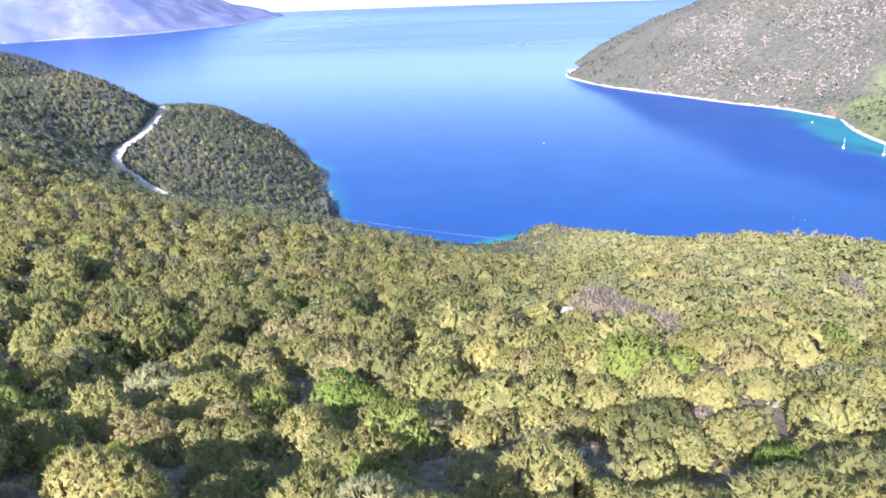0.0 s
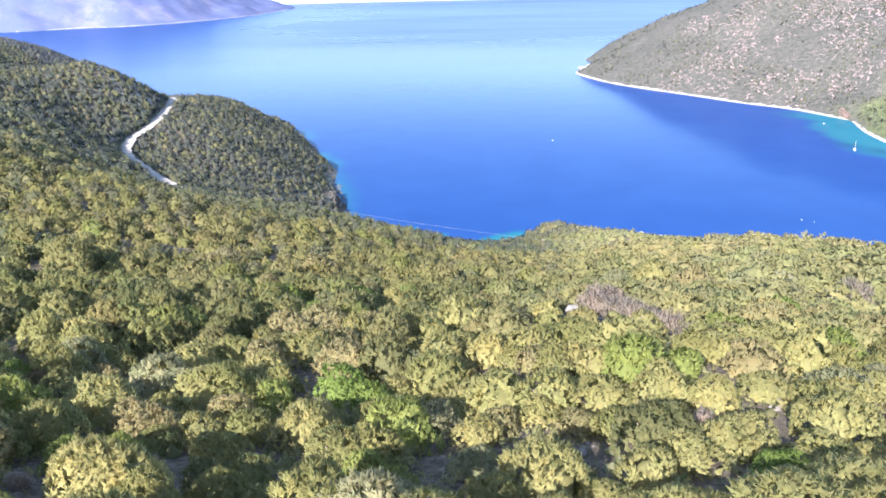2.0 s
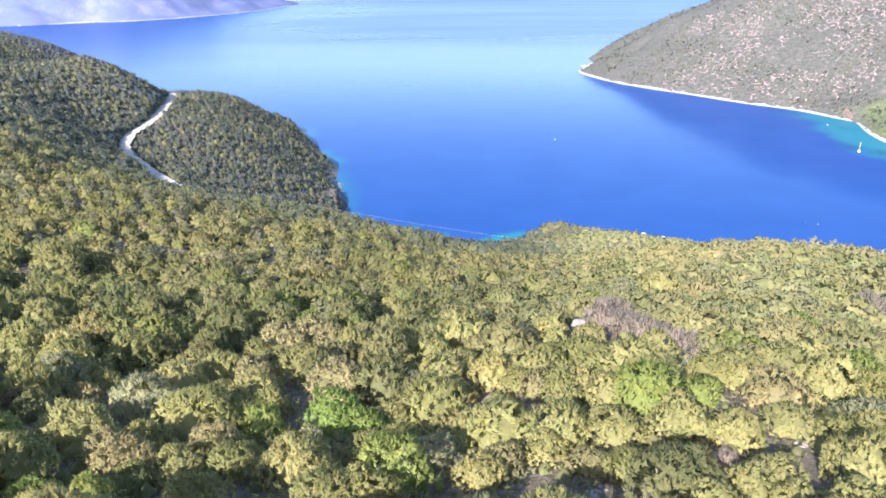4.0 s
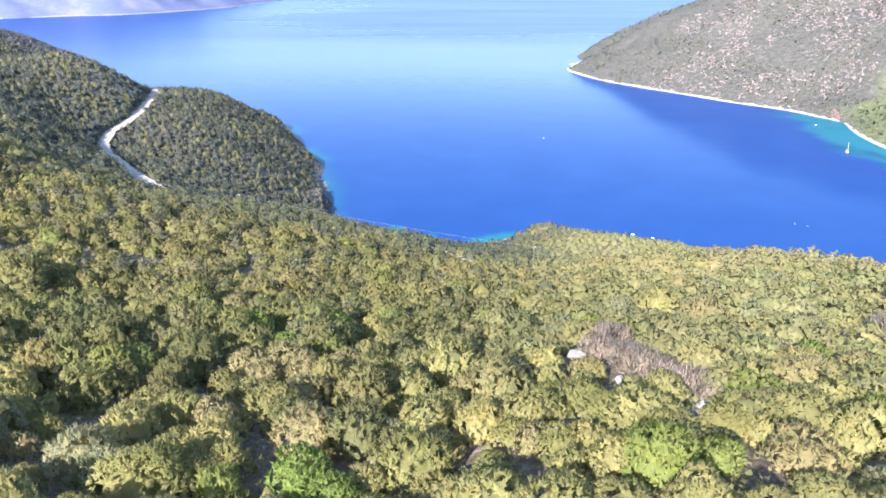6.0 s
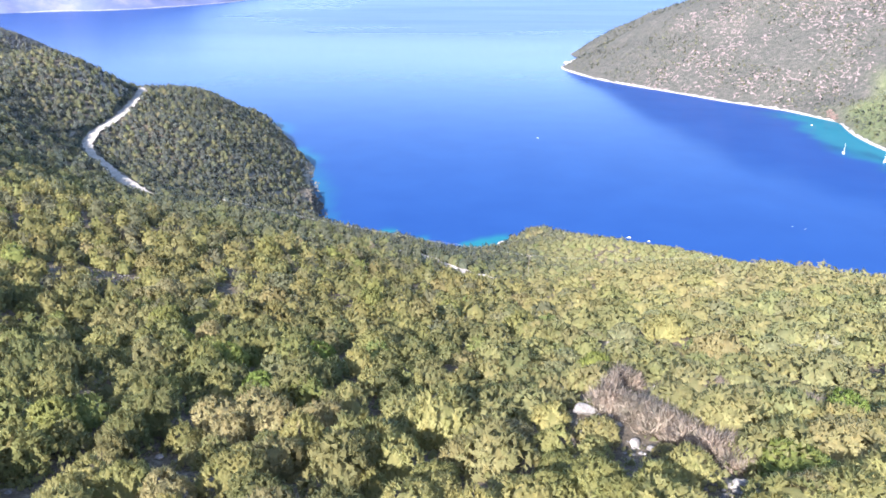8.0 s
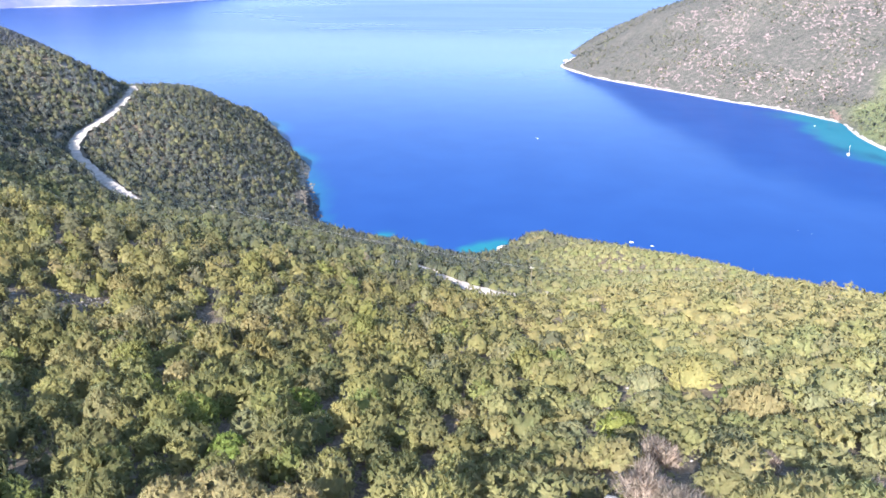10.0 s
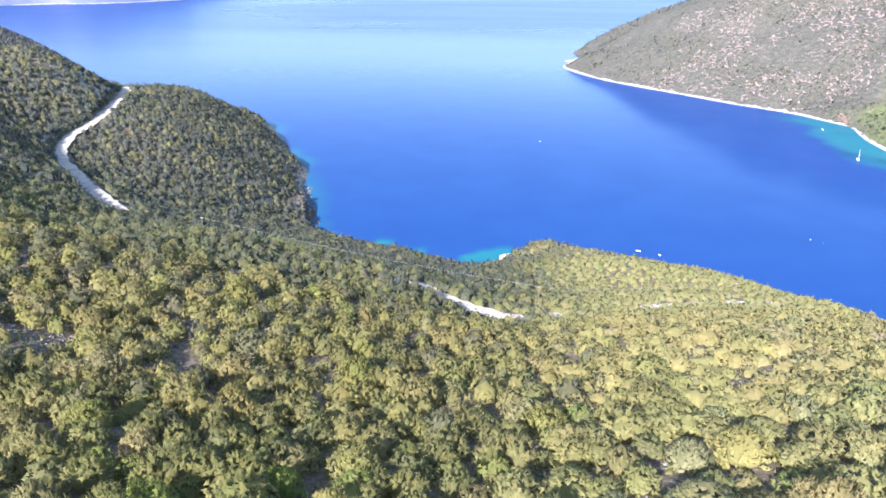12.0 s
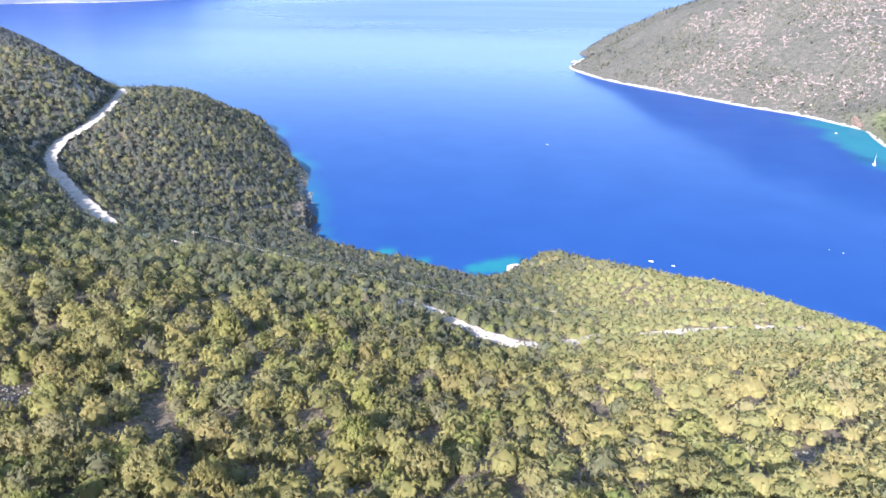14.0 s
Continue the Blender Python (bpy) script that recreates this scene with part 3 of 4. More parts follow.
# stony places with few shrubs, and gaps between the crowns: x, y, radius
CLEARINGS = [(14.6, 101.6, 2.0), (17.6, 81.4, 2.2), (23.8, 85.4, 1.8), (18.4, 96, 1.2), (8.8, 56, 0.9), (20, 104.5, 1.8), (29, 164.5, 1.2), (41, 188, 1.8), (40.6, 175, 1.6), (50, 178, 1.6), (36, 201, 1.5),
             (33.5, 190, 1.4), (54, 176.5, 1.5), (-84, 172, 2.4), (-79.6, 179, 2.4), (-74, 186, 2.3), (-95, 174, 2.4), (-102, 171, 2.2), (-82, 191, 2.6), (-72, 191, 2.6), (-5.2, 78.4, 1.2),
             (-15.5, 171, 2), (-42, 222, 2.0), (-308, 590, 3), (-322, 560, 3)]
GAPS = [(-23.0, 93.4, 2.9), (-6.8, 84.3, 1.4), (3.6, 73.4, 1.3), (2.7, 64.4, 1.0), (4.3, 51.1, 0.9), (14.2, 49.6, 1.1), (-27.9, 53.0, 1.1), (7.8, 55.2, 0.8), (-15.1, 81.1, 2.3), (-39.2, 88.0, 2.5), (5.9, 90.0, 1.6), (17.2, 82.9, 1.5), (20.4, 79.7, 2.2), (28.2, 80.7, 1.5), (21.0, 73.3, 1.3), (-4.4, 78.2, 1.9), (-7.5, 118.9, 2.2), (-18.2, 83.0, 1.9), (-50.4, 188.7, 4.9), (-43.6, 148.7, 4.1), (-26.7, 141.1, 2.9), (-48.3, 132.3, 2.4), (8.5, 139.0, 2.2), (-6.3, 159.6, 2.4), (-54.0, 183.6, 5.9), (-48.4, 186.8, 4.0), (-37.7, 181.2, 2.3), (-73.2, 191.7, 4.9), (-41.0, 215.4, 3.5), (2.4, 172.4, 2.1), (28.4, 195.5, 2.6), (45.6, 170.0, 2.6), (-6.4, 269.8, 4.0)]


def grows(x, y, seed, bare):
    ok = grain(x, y, 10, seed) + 0.5 * grain(x, y, 4.3, seed + 1) > bare - 0.5 * smooth(x - 0.1 * y, -10, 20)
    for cx, cy, r in CLEARINGS:
        ok &= (x - cx) ** 2 + (y - cy) ** 2 > (r + 1.2) ** 2
    for cx, cy, r in GAPS:
        ok &= (x - cx) ** 2 + (y - cy) ** 2 > (0.5 * r + 0.7) ** 2
    return ok


grid_x, grid_y = np.arange(-760, 480, 5.0), np.arange(-130, 1260, 5.0)
grid_z = land(*np.meshgrid(grid_x, grid_y))


def land_grid(x, y):
    u, v = np.clip((x + 760) / 5, 0, len(grid_x) - 1.01), np.clip((y + 130) / 5, 0, len(grid_y) - 1.01)
    i, j = u.astype(int), v.astype(int)
    f, g = u - i, v - j
    return (grid_z[j, i] * (1 - f) + grid_z[j, i + 1] * f) * (1 - g) + (grid_z[j + 1, i] * (1 - f) + grid_z[j + 1, i + 1] * f) * g


def faces_hill(x, y, z):
    """True where a place looks up to the upper slope; the rest lies behind a crest, towards the sea."""
    ok = np.zeros(x.shape, bool)
    for ey in (15, 92):
        clear = np.ones(x.shape, bool)
        for f in np.linspace(0.04, 0.97, 40):
            clear &= land_grid(x * f, ey + (y - ey) * f) < 190 + (z + 5 - 190) * f
        ok |= clear
    return ok


# nearest shrubs, each a thing of its own
WORDS = {"olive": "olive-green evergreen shrub on the stony slope", "green": "dense green evergreen shrub on the slope", "dark": "dark green holm oak bush on the slope",
         "bright": "bright green leafy bush on the slope", "yellow": "yellow-green sunlit shrub on the slope", "silver": "silvery green wild olive shrub on the slope",
         "hazy_green": "grey-green bush on the slope, haze in its tint",
         "lime": "fresh yellow-green leafy shrub on the slope", "rust": "rust-brown withered shrub on the slope",
         "dry": "dry pinkish-brown leafless shrub on the slope", "tan": "tan-green drying shrub on the slope"}
# shrubs that stand out, by species: x, y, radius
OLIVE = [(-29.8, 66.1, 3.8), (-29.1, 83.8, 3.6), (-19.6, 60.5, 2.5), (-9, 51.7, 1.5), (-46.4, 93.6, 3.5), (2.8, 81.2, 2.6), (-0.6, 78.1, 2.3),
         (11.9, 70.7, 2.6), (16.5, 74.4, 2.6), (2.7, 50.2, 1.2), (8.9, 71.3, 2.1), (-29.9, 78.5, 3.1), (-23.9, 79.4, 2.7), (-31.4, 91.9, 2.6),
         (-53.2, 137.5, 3.8), (-33, 165.4, 4), (-13, 133.4, 2.9)]
SILVER = [(-29.7, 76.3, 3.3), (-12.2, 69, 1.6), (1, 52.8, 1.7), (29.1, 144.5, 3.3), (-57.5, 174.5, 5.2), (-60.5, 170.5, 4.2)]
GREEN = [(-27, 89.3, 3.1), (-15.9, 62, 2.5), (-52.5, 94.6, 3.6), (-81.1, 150.2, 6.2), (10.9, 58.8, 1.9), (40.8, 78.7, 2.6), (-6.5, 84.9, 1.7),
         (-11.8, 146.1, 4.1), (32.6, 163.2, 3.9), (-64, 198.4, 3.7), (31.6, 168.7, 4.5), (59.1, 196.5, 4.3), (-51.2, 231, 4.7)]
YELLOW = [(-31.3, 59.8, 2.4), (-0.2, 103.7, 4.7), (-3.9, 93.4, 3.1), (15.8, 64.5, 2.7), (19.4, 63.6, 2.4), (15.9, 82.5, 2.5), (10.7, 100, 2.6),
          (17.2, 55.2, 2.1), (19.4, 54.1, 1.9), (11, 49.7, 2.1), (7.1, 50.1, 1.5), (6.2, 62.2, 2), (26.4, 59.2, 3.2), (34, 79.8, 3.4),
          (32.3, 85.6, 2.7), (31.5, 95.2, 3.3), (26, 53.8, 1.9), (-2.1, 82.9, 3.1), (-2.8, 102.4, 2.8), (10.2, 94.3, 2.3), (3.8, 97.7, 2.6),
          (19.6, 86.5, 2.7), (25.4, 77.9, 2.2), (-3.8, 127.5, 1.8), (36.2, 145.4, 4.2)]
LIME = [(-24.9, 53.3, 2.1), (-22.4, 54.8, 2), (-16.8, 71.4, 2.4), (-4.1, 58.4, 2.9), (-5.6, 50.9, 2.1), (-3.6, 50.5, 1.6), (-49.6, 154.8, 3.9),
        (14.5, 69.8, 3.2), (19.1, 70.9, 2.3), (-31.9, 132.4, 3.5), (13.9, 160.5, 3.7), (20.1, 124.4, 2.4), (-16.8, 186, 3.7), (37.3, 189.2, 3.9)]
DRY = [(-19.8, 53.8, 1.1), (-25.6, 49.2, 1.2), (-13.2, 54, 1.3), (17.4, 59.6, 1.5), (62, 123.1, 4.1), (39.9, 107, 2.5), (21.4, 114.2, 2.8),
       (31.6, 112.7, 2.2), (17.6, 105, 3), (19.6, 102.4, 3), (21.4, 99.9, 3.1),
       (23.2, 97.2, 3), (24.8, 94.4, 2.8), (25.8, 91.8, 2.4)]
BRIGHT = [(-11, 73.4, 3.1), (-7.9, 69.8, 2.4), (-43.7, 76.3, 2.3), (14.1, 59, 1.3), (18.4, 49.6, 2.1), (20.3, 49.8, 1.4), (-24.9, 122.9, 2.7),
          (44.1, 107.4, 3.1), (-19.4, 139.8, 2.8)]
RUST = [(-41, 75.1, 1.9)]
TAN = [(-20.6, 109.2, 4.3), (-25.3, 108.4, 3.5), (-13.8, 107.2, 4), (-15.8, 96.3, 3.3), (25.9, 72.4, 3), (6.8, 77.1, 1.9), (3, 61, 1.8),
       (39.5, 130, 3.5), (-22.9, 88.2, 2.9), (-12.2, 81.4, 3.6), (-22.9, 104.4, 2.9), (37.8, 131.4, 3.3), (-60.6, 154.4, 3.6), (-39.8, 147.8, 3),
       (-71, 198.4, 4.5), (-68.3, 212.3, 5.3), (-37.8, 182.4, 4.1), (-4.9, 176.1, 3.7), (-42.2, 168.6, 4.2), (18.7, 202, 3.4), (46.7, 219.1, 3.6)]
MARKED = [(x, y, sort, r) for sort, rows in (("olive", OLIVE), ("silver", SILVER), ("green", GREEN), ("yellow", YELLOW), ("lime", LIME), ("dry", DRY), ("bright", BRIGHT), ("rust", RUST), ("tan", TAN)) for x, y, r in rows]
near_x, near_y = scatter(-84, 84, 38, 102, 4.2, lambda x, y: view_wedge(x, y, 7) & grows(x, y, 33, -1.2))
for mx, my, sort, r in MARKED:
    k = (near_x - mx) ** 2 + (near_y - my) ** 2 > (0.8 * r + 1.3 if sort in ("bright", "dry", "rust") else 0.75 * r + 1.0) ** 2
    near_x, near_y = near_x[k], near_y[k]
near_kind = species_at(near_x, near_y)
near_size = (1.8 + 2.7 * rng.uniform(0, 1, len(near_x)) ** 1.3) * np.where(np.isin(near_kind, [NAMES.index("bright"), NAMES.index("dry")]), 0.7, 1)
near_x, near_y = np.r_[[m[0] for m in MARKED], near_x], np.r_[[m[1] for m in MARKED], near_y]
near_kind = np.r_[[NAMES.index(m[2]) for m in MARKED], near_kind]
near_size = np.r_[[1.12 * m[3] for m in MARKED], near_size * (1 + 0.12 * low_mat(near_x[len(MARKED):], near_y[len(MARKED):]))]
near_size[len(MARKED):] *= np.where(np.hypot(near_x - 17, near_y - 93) < 8.5, 0.55, 1.0)[len(MARKED):]     # low growth among the boulders
near_z = land(near_x, near_y)
BARE = NAMES.index("dry")
CLOSE = {i: [bare_crown(12, 3200, 0.013) if i == BARE else crown(11, 520, 11, 0.046, 2, 0.06) for _ in range(3)] for i in range(len(NAMES))}
NEXT = {i: [bare_crown(10, 2400, 0.015) if i == BARE else crown(9, 290, 8, 0.066, 2, 0.07) for _ in range(3)] for i in range(len(NAMES))}
bark = speckled("grey_bark", [(0.3, (0.10, 0.08, 0.06)), (0.7, (0.22, 0.18, 0.15))], 3, 20, dist=0.02)


def stems():
    """Three crooked stems from one root, unit height."""
    vs, fs = [], []
    for s in range(3):
        a0 = rng.uniform(0, 6.28)
        p = np.array([(0.04 * math.cos(a0), 0.04 * math.sin(a0), -0.1), (0.1 * math.cos(a0), 0.1 * math.sin(a0), 0.2), (0.26 * math.cos(a0 + 0.3), 0.26 * math.sin(a0 + 0.3), 0.45), (0.3 * math.cos(a0 + 0.2), 0.3 * math.sin(a0 + 0.2), 0.52)])
        for j in range(4):
            rr = 0.045 - 0.01 * j
            base = len(vs)
            for k in range(6):
                vs.append(p[j] + np.array([rr * math.cos(k * 1.047), rr * math.sin(k * 1.047), 0]))
            if j:
                for k in range(6):
                    fs.append((base - 6 + k, base - 6 + (k + 1) % 6, base + (k + 1) % 6, base + k))
    return mesh_from("stems", vs, fs, bark, True)


stem_meshes = [stems() for _ in range(3)]


def crown_mesh(proto, i):
    pv, pf, ph, pn = proto
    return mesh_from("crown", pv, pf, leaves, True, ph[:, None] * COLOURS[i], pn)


close_meshes = {i: [crown_mesh(p, i) for p in CLOSE[i]] for i in CLOSE}
next_meshes = {i: [crown_mesh(p, i) for p in NEXT[i]] for i in NEXT}
order = np.argsort(near_y - 60 * (np.arange(len(near_y)) < len(MARKED)))
for rank, i in enumerate(order[:300]):
    kind = int(near_kind[i])
    ob = new("shrub")
    ob.matrix_world = pose(near_x[i], near_y[i], near_z[i] - 0.25, 0, 0, rng.uniform(0, 360))
    ob.scale = (near_size[i] * 1.06, near_size[i] * rng.uniform(0.92, 1.08), near_size[i] * rng.uniform(1.15, 1.5) * (1 - 0.3 * (i >= len(MARKED)) * float(low_mat(near_x[i], near_y[i]))))
    new("crown", (close_meshes if near_y[i] < 66 else next_meshes)[kind][rank % 3]).parent = ob
    new("trunk", stem_meshes[rank % 3]).parent = ob
    tagged(ob, WORDS[NAMES[kind]], "shrub", "shrubs on the hillside")
rest = order[300:]

# low scrub between them
x, y = scatter(-130, 130, 22, 200, 2.45, lambda x, y: view_wedge(x, y, 6) & (grain(x, y, 6, 36) > -1.1 + 0.008 * (y - 40)))
planted("low_scrub", "low dry scrub filling gaps between the shrubs", x, y, land(x, y), rng.uniform(0.6, 1.4, len(x)) * np.where(y < 75, 1.25, 1), [crown(4, 9, 4, 0.15, 0, 0.13) for _ in range(8)], rng.choice([0, 1, 2, 8, 5, 6], len(x), p=[0.28, 0.22, 0.16, 0.2, 0.08, 0.06]))

# the joined rest, coarser with distance
MID_A = [crown(7, 115, 6, 0.098, 1, 0.085, 0.52, stand=0.55) for _ in range(10)]
planted("shrubs", "dense evergreen shrubs covering the slope", near_x[rest], near_y[rest], near_z[rest], near_size[rest], [crown(9, 230, 9, 0.074, 1, 0.08) for _ in range(10)], near_kind[rest])
x, y = scatter(-135, 135, 102, 165, 4.4, lambda x, y: view_wedge(x, y) & off_road(x, y) & grows(x, y, 33, -1.1))
k = np.min([np.hypot(x - m[0], y - m[1]) - m[3] for m in MARKED], 0) > 1.2
x, y = x[k], y[k]
planted("shrubs", "mixed evergreen shrubs on the middle slope", x, y, land(x, y), 2.3 + 2.1 * rng.uniform(0, 1, len(x)) ** 1.3, MID_A, species_at(x, y))
MID_B = [crown(6, 54, 4, 0.120, 1, 0.07, 0.54, inner=0.9, stand=0.3) for _ in range(10)]
x, y = scatter(-170, 150, 165, 262, 4.3, lambda x, y: view_wedge(x, y) & off_road(x, y) & grows(x, y, 33, -1.1))
planted("shrubs", "evergreen shrubs with stony gaps above the track", x, y, land(x, y), (2.3 + 2.0 * rng.uniform(0, 1, len(x)) ** 1.3) * (1 - 0.3 * np.exp(-((x - 18) / 20) ** 2 - ((y - 262) / 16) ** 2)), MID_B, species_at(x, y))
MID_C = [crown(5, 17, 3, 0.165, 1, 0.07, 0.55, inner=0.92, stand=0.2) for _ in range(10)]
SMALL = [crown(3, 7, 2, 0.24, 1, 0.08, 0.5, inner=0.95, stand=0.2) for _ in range(6)]
x, y = scatter(-340, 300, 262, 440, 4.0, lambda x, y: view_wedge(x, y) & off_road(x, y, 5.8) & grows(x, y, 33, -1.5))
z = land(x, y)
k = (z > 4) & faces_hill(x, y, z)
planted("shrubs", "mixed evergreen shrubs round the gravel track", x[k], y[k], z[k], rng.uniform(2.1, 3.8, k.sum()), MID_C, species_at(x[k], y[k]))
k = (z > 4) & ~faces_hill(x, y, z) & (rng.uniform(0, 1, len(x)) < 0.7)
planted("shrubs", "evergreen shrubs on the slope towards the sea", x[k], y[k], z[k], rng.uniform(1.5, 2.8, k.sum()), SMALL, species_at(x[k], y[k]))
FAR = [crown(4, 9, 2, 0.24, 1, 0.09, 0.50, inner=0.95, stand=0.2) for _ in range(10)]
x, y = scatter(-760, 160, 440, 1240, 3.9, lambda x, y: view_wedge(x, y) & off_road(x, y, 5.0) & grows(x, y, 33, -1.2) & ((x + 108) ** 2 / 14**2 + (y - 604) ** 2 / 24**2 > 1))
z = land(x, y)
k = (z > 0.9) & faces_hill(x, y, z)
# beyond y 1000 a blue tint paints distance haze into the scrub
for at_hill, label, grey in ((y < 1000, "evergreen shrubs on the promontory", (1.0, 1.0, 1.0)), (y >= 1000, "scrub on the furthest hill, tinted blue for distance haze", (1.02, 1.02, 1.4))):
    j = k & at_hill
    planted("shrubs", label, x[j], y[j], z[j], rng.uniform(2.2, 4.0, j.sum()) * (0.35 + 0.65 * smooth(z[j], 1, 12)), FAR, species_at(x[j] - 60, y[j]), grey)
k = (z > 1) & ~faces_hill(x, y, z) & (rng.uniform(0, 1, len(x)) < np.where(x > -330, 0.9, 0.2))
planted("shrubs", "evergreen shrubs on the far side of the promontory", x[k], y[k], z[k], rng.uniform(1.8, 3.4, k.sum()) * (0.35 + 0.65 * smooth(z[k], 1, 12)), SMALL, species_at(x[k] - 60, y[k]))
# tall bushes on the bank along the upper edge of the track
line = road_line[(road_line[:, 1] > 450) & (road_line[:, 1] < 690)]
line = np.repeat(line, 2, 0) + np.r_[[(0, 0, 0), (0, 3, 0)] * len(line)].reshape(-1, 3)
way2 = np.gradient(road_line[(road_line[:, 1] > 450) & (road_line[:, 1] < 690)][:, :2], axis=0)
way2 = np.repeat(way2 / np.linalg.norm(way2, axis=1)[:, None], 2, 0)
off = rng.uniform(4.6, 6.5, len(line))
x, y = line[:, 0] - way2[:, 1] * off, line[:, 1] + way2[:, 0] * off
planted("shrubs", "tall dark bushes on the bank above the track", x, y, land(x, y) - 0.2, rng.uniform(2.8, 4.4, len(x)), FAR, species_at(x - 60, y))
# on either side of the flight line and behind it
x, y = scatter(-150, 150, -70, 140, 4.6, lambda x, y: (~view_wedge(x, y, 9) | (y < 37)) & grows(x, y, 33, -0.8))
planted("shrubs", "evergreen shrubs further along the hillside", x, y, land(x, y), rng.uniform(2.2, 3.8, len(x)), SMALL, species_at(x, y))
# scrub dotted over the headland
x, y = scatter(200, 900, 640, 1700, 7.4, lambda x, y: inside(x, y, head_line) & (grain(x, y, 60, 40) + 0.7 * grain(x, y, 22, 41) > -0.1 - 1.5 * (np.hypot(x - 580, y - 860) < 130)))
z = headland(x, y)
k = z > 5
x2, y2 = scatter(440, 720, 720, 1000, 6.5, lambda x, y: inside(x, y, head_line) & (np.hypot(x - 590, y - 860) + 25 * grain(x, y, 30, 44) < 135))
z2 = headland(x2, y2)
k2 = z2 > 3
planted("shrubs", "low green bushes behind the beach", x2[k2], y2[k2], z2[k2] - 0.6, rng.uniform(1.6, 3.0, k2.sum()), [crown(2, 3, 2, 0.4, 0, 0.2) for _ in range(6)], rng.choice([0, 1, 7, 9], k2.sum(), p=[0.3, 0.35, 0.15, 0.2]), common=False)
planted("shrubs", "grey-green scrub dotted over the rocky headland", x[k], y[k], z[k] - 0.5, rng.uniform(1.6, 3.8, k.sum()), [crown(2, 3, 2, 0.4, 0, 0.2) for _ in range(6)], rng.choice([2, 7, 1], len(x[k]), p=[0.45, 0.45, 0.10]), common=False)

# ---------- rocks ----------
def part(name, bm, mat, parent=None, label="", smooth=False):
    """Links a bmesh as one mesh object, under a thing or under a part."""
    me = bpy.data.meshes.new(name)
    bm.to_mesh(me)
    bm.free()
    me.materials.append(mat)
    if smooth:
        me.polygons.foreach_set("use_smooth", [True] * len(me.polygons))
    ob = new(name, me)
    if parent:
        ob.parent = parent
    if label:
        tagged(ob, label)
    return ob


def boulder(size, seed, flat=0.7):
    r = np.random.default_rng(seed)
    bv, bf = BALL[2]
    cut = r.normal(size=(9, 3))
    cut /= np.linalg.norm(cut, axis=1)[:, None]
    d = bv.copy()
    for c in cut:
        over = np.clip(d @ c - r.uniform(0.5, 0.8), 0, None)
        d -= over[:, None] * c
    d *= 1 + 0.06 * r.normal(size=(len(d), 1))
    return d * size * np.array([1.0, r.uniform(0.6, 0.95), flat * r.uniform(0.7, 1.1)]), bf


boulders = [mesh_from("boulder", *boulder(1.0, 50 + i), limestone) for i in range(6)]
BOULDERS = [(14.6, 103.2, 1.3), (17.6, 82.3, 1.3), (19.0, 83.6, 0.9), (16.4, 83.6, 0.8), (23.7, 86.6, 1.0), (24.6, 87.4, 0.7), (18.2, 96.6, 0.9), (19.4, 95.4, 0.6), (7.4, 54.8, 0.8), (8.4, 56, 0.6), (6.6, 56.2, 0.5), (-5.4, 79.2, 0.7), (-4.4, 80, 0.5),
            (20, 104.8, 0.7), (-15.5, 171, 0.8), (43.5, 200, 0.5)]
for i, (bx, by, size) in enumerate(BOULDERS):
    ob = new("boulder", boulders[i % 6])
    ob.matrix_world = pose(bx, by, float(land(bx, by)) + 0.25 * size, 0, 0, 47 * i)
    ob.scale = (size, size, size)
    tagged(ob, "pale weathered limestone boulder between the shrubs", "boulder", "boulders on the slope")


def rubble(name, label, x, y, z, size, mat, category="rocks", ball=1):
    vs, fs, k = [], [], 0
    bv1, bf1 = BALL[ball]
    for i in range(len(x)):
        r = rng.uniform(0.75, 1.25, len(bv1))
        a = rng.uniform(0, 6.28)
        p = bv1 * r[:, None] * (1.0, 0.8, 0.65) * size[i]
        vs.append(np.c_[p[:, 0] * math.cos(a) - p[:, 1] * math.sin(a) + x[i], p[:, 0] * math.sin(a) + p[:, 1] * math.cos(a) + y[i], p[:, 2] + z[i]])
        fs.append(bf1 + k)
        k += len(bv1)
    return tagged(new(name, mesh_from(name, np.vstack(vs), np.vstack(fs), mat)), label, category, kind="stuff")


x, y = [], []
for cx, cy, r in CLEARINGS:
    m = int(14 + 6 * r * r)
    a, d = rng.uniform(0, 6.28, m), np.sqrt(rng.uniform(0, 1, m)) * (r + 1.5)
    x.append(cx + d * np.cos(a)), y.append(cy + 0.7 * d * np.sin(a))
x, y = np.concatenate(x), np.concatenate(y)
rubble("rubble", "pale limestone rubble in clearings", x, y, land(x, y), rng.uniform(0.10, 0.34, len(x)), limestone)
x, y = scatter(-120, 120, 30, 260, 5.0, lambda x, y: view_wedge(x, y) & (grain(x, y, 21, 60) > 0.05))
rubble("rubble", "loose grey stones on the slope", x, y, land(x, y), rng.uniform(0.15, 0.55, len(x)), limestone)
# shore rocks of the near land
shore = spline(COAST[4:20], 900)
x, y = shore[:, 0] + rng.normal(0, 2.0, 900), shore[:, 1] + rng.normal(0, 2.0, 900)
rubble("shore_rocks", "dark weathered rocks at the waterline", x, y, np.maximum(land(x, y), -0.4), rng.uniform(0.5, 1.8, 900), speckled("shore_rock", [(0.3, (0.06, 0.052, 0.046)), (0.7, (0.14, 0.122, 0.108))], 0.3, 2, dist=0.3))
a, d = rng.uniform(0, 6.28, 70), np.sqrt(rng.uniform(0, 1, 70))
x, y = 39 + 4.5 * d * np.cos(a), 524 + 7 * d * np.sin(a)
rubble("shore_rocks", "bright white rocks in the cove", x, y, np.clip(land(x, y), 0, 7) + 0.6, rng.uniform(0.8, 2.4, 70), white_stone)

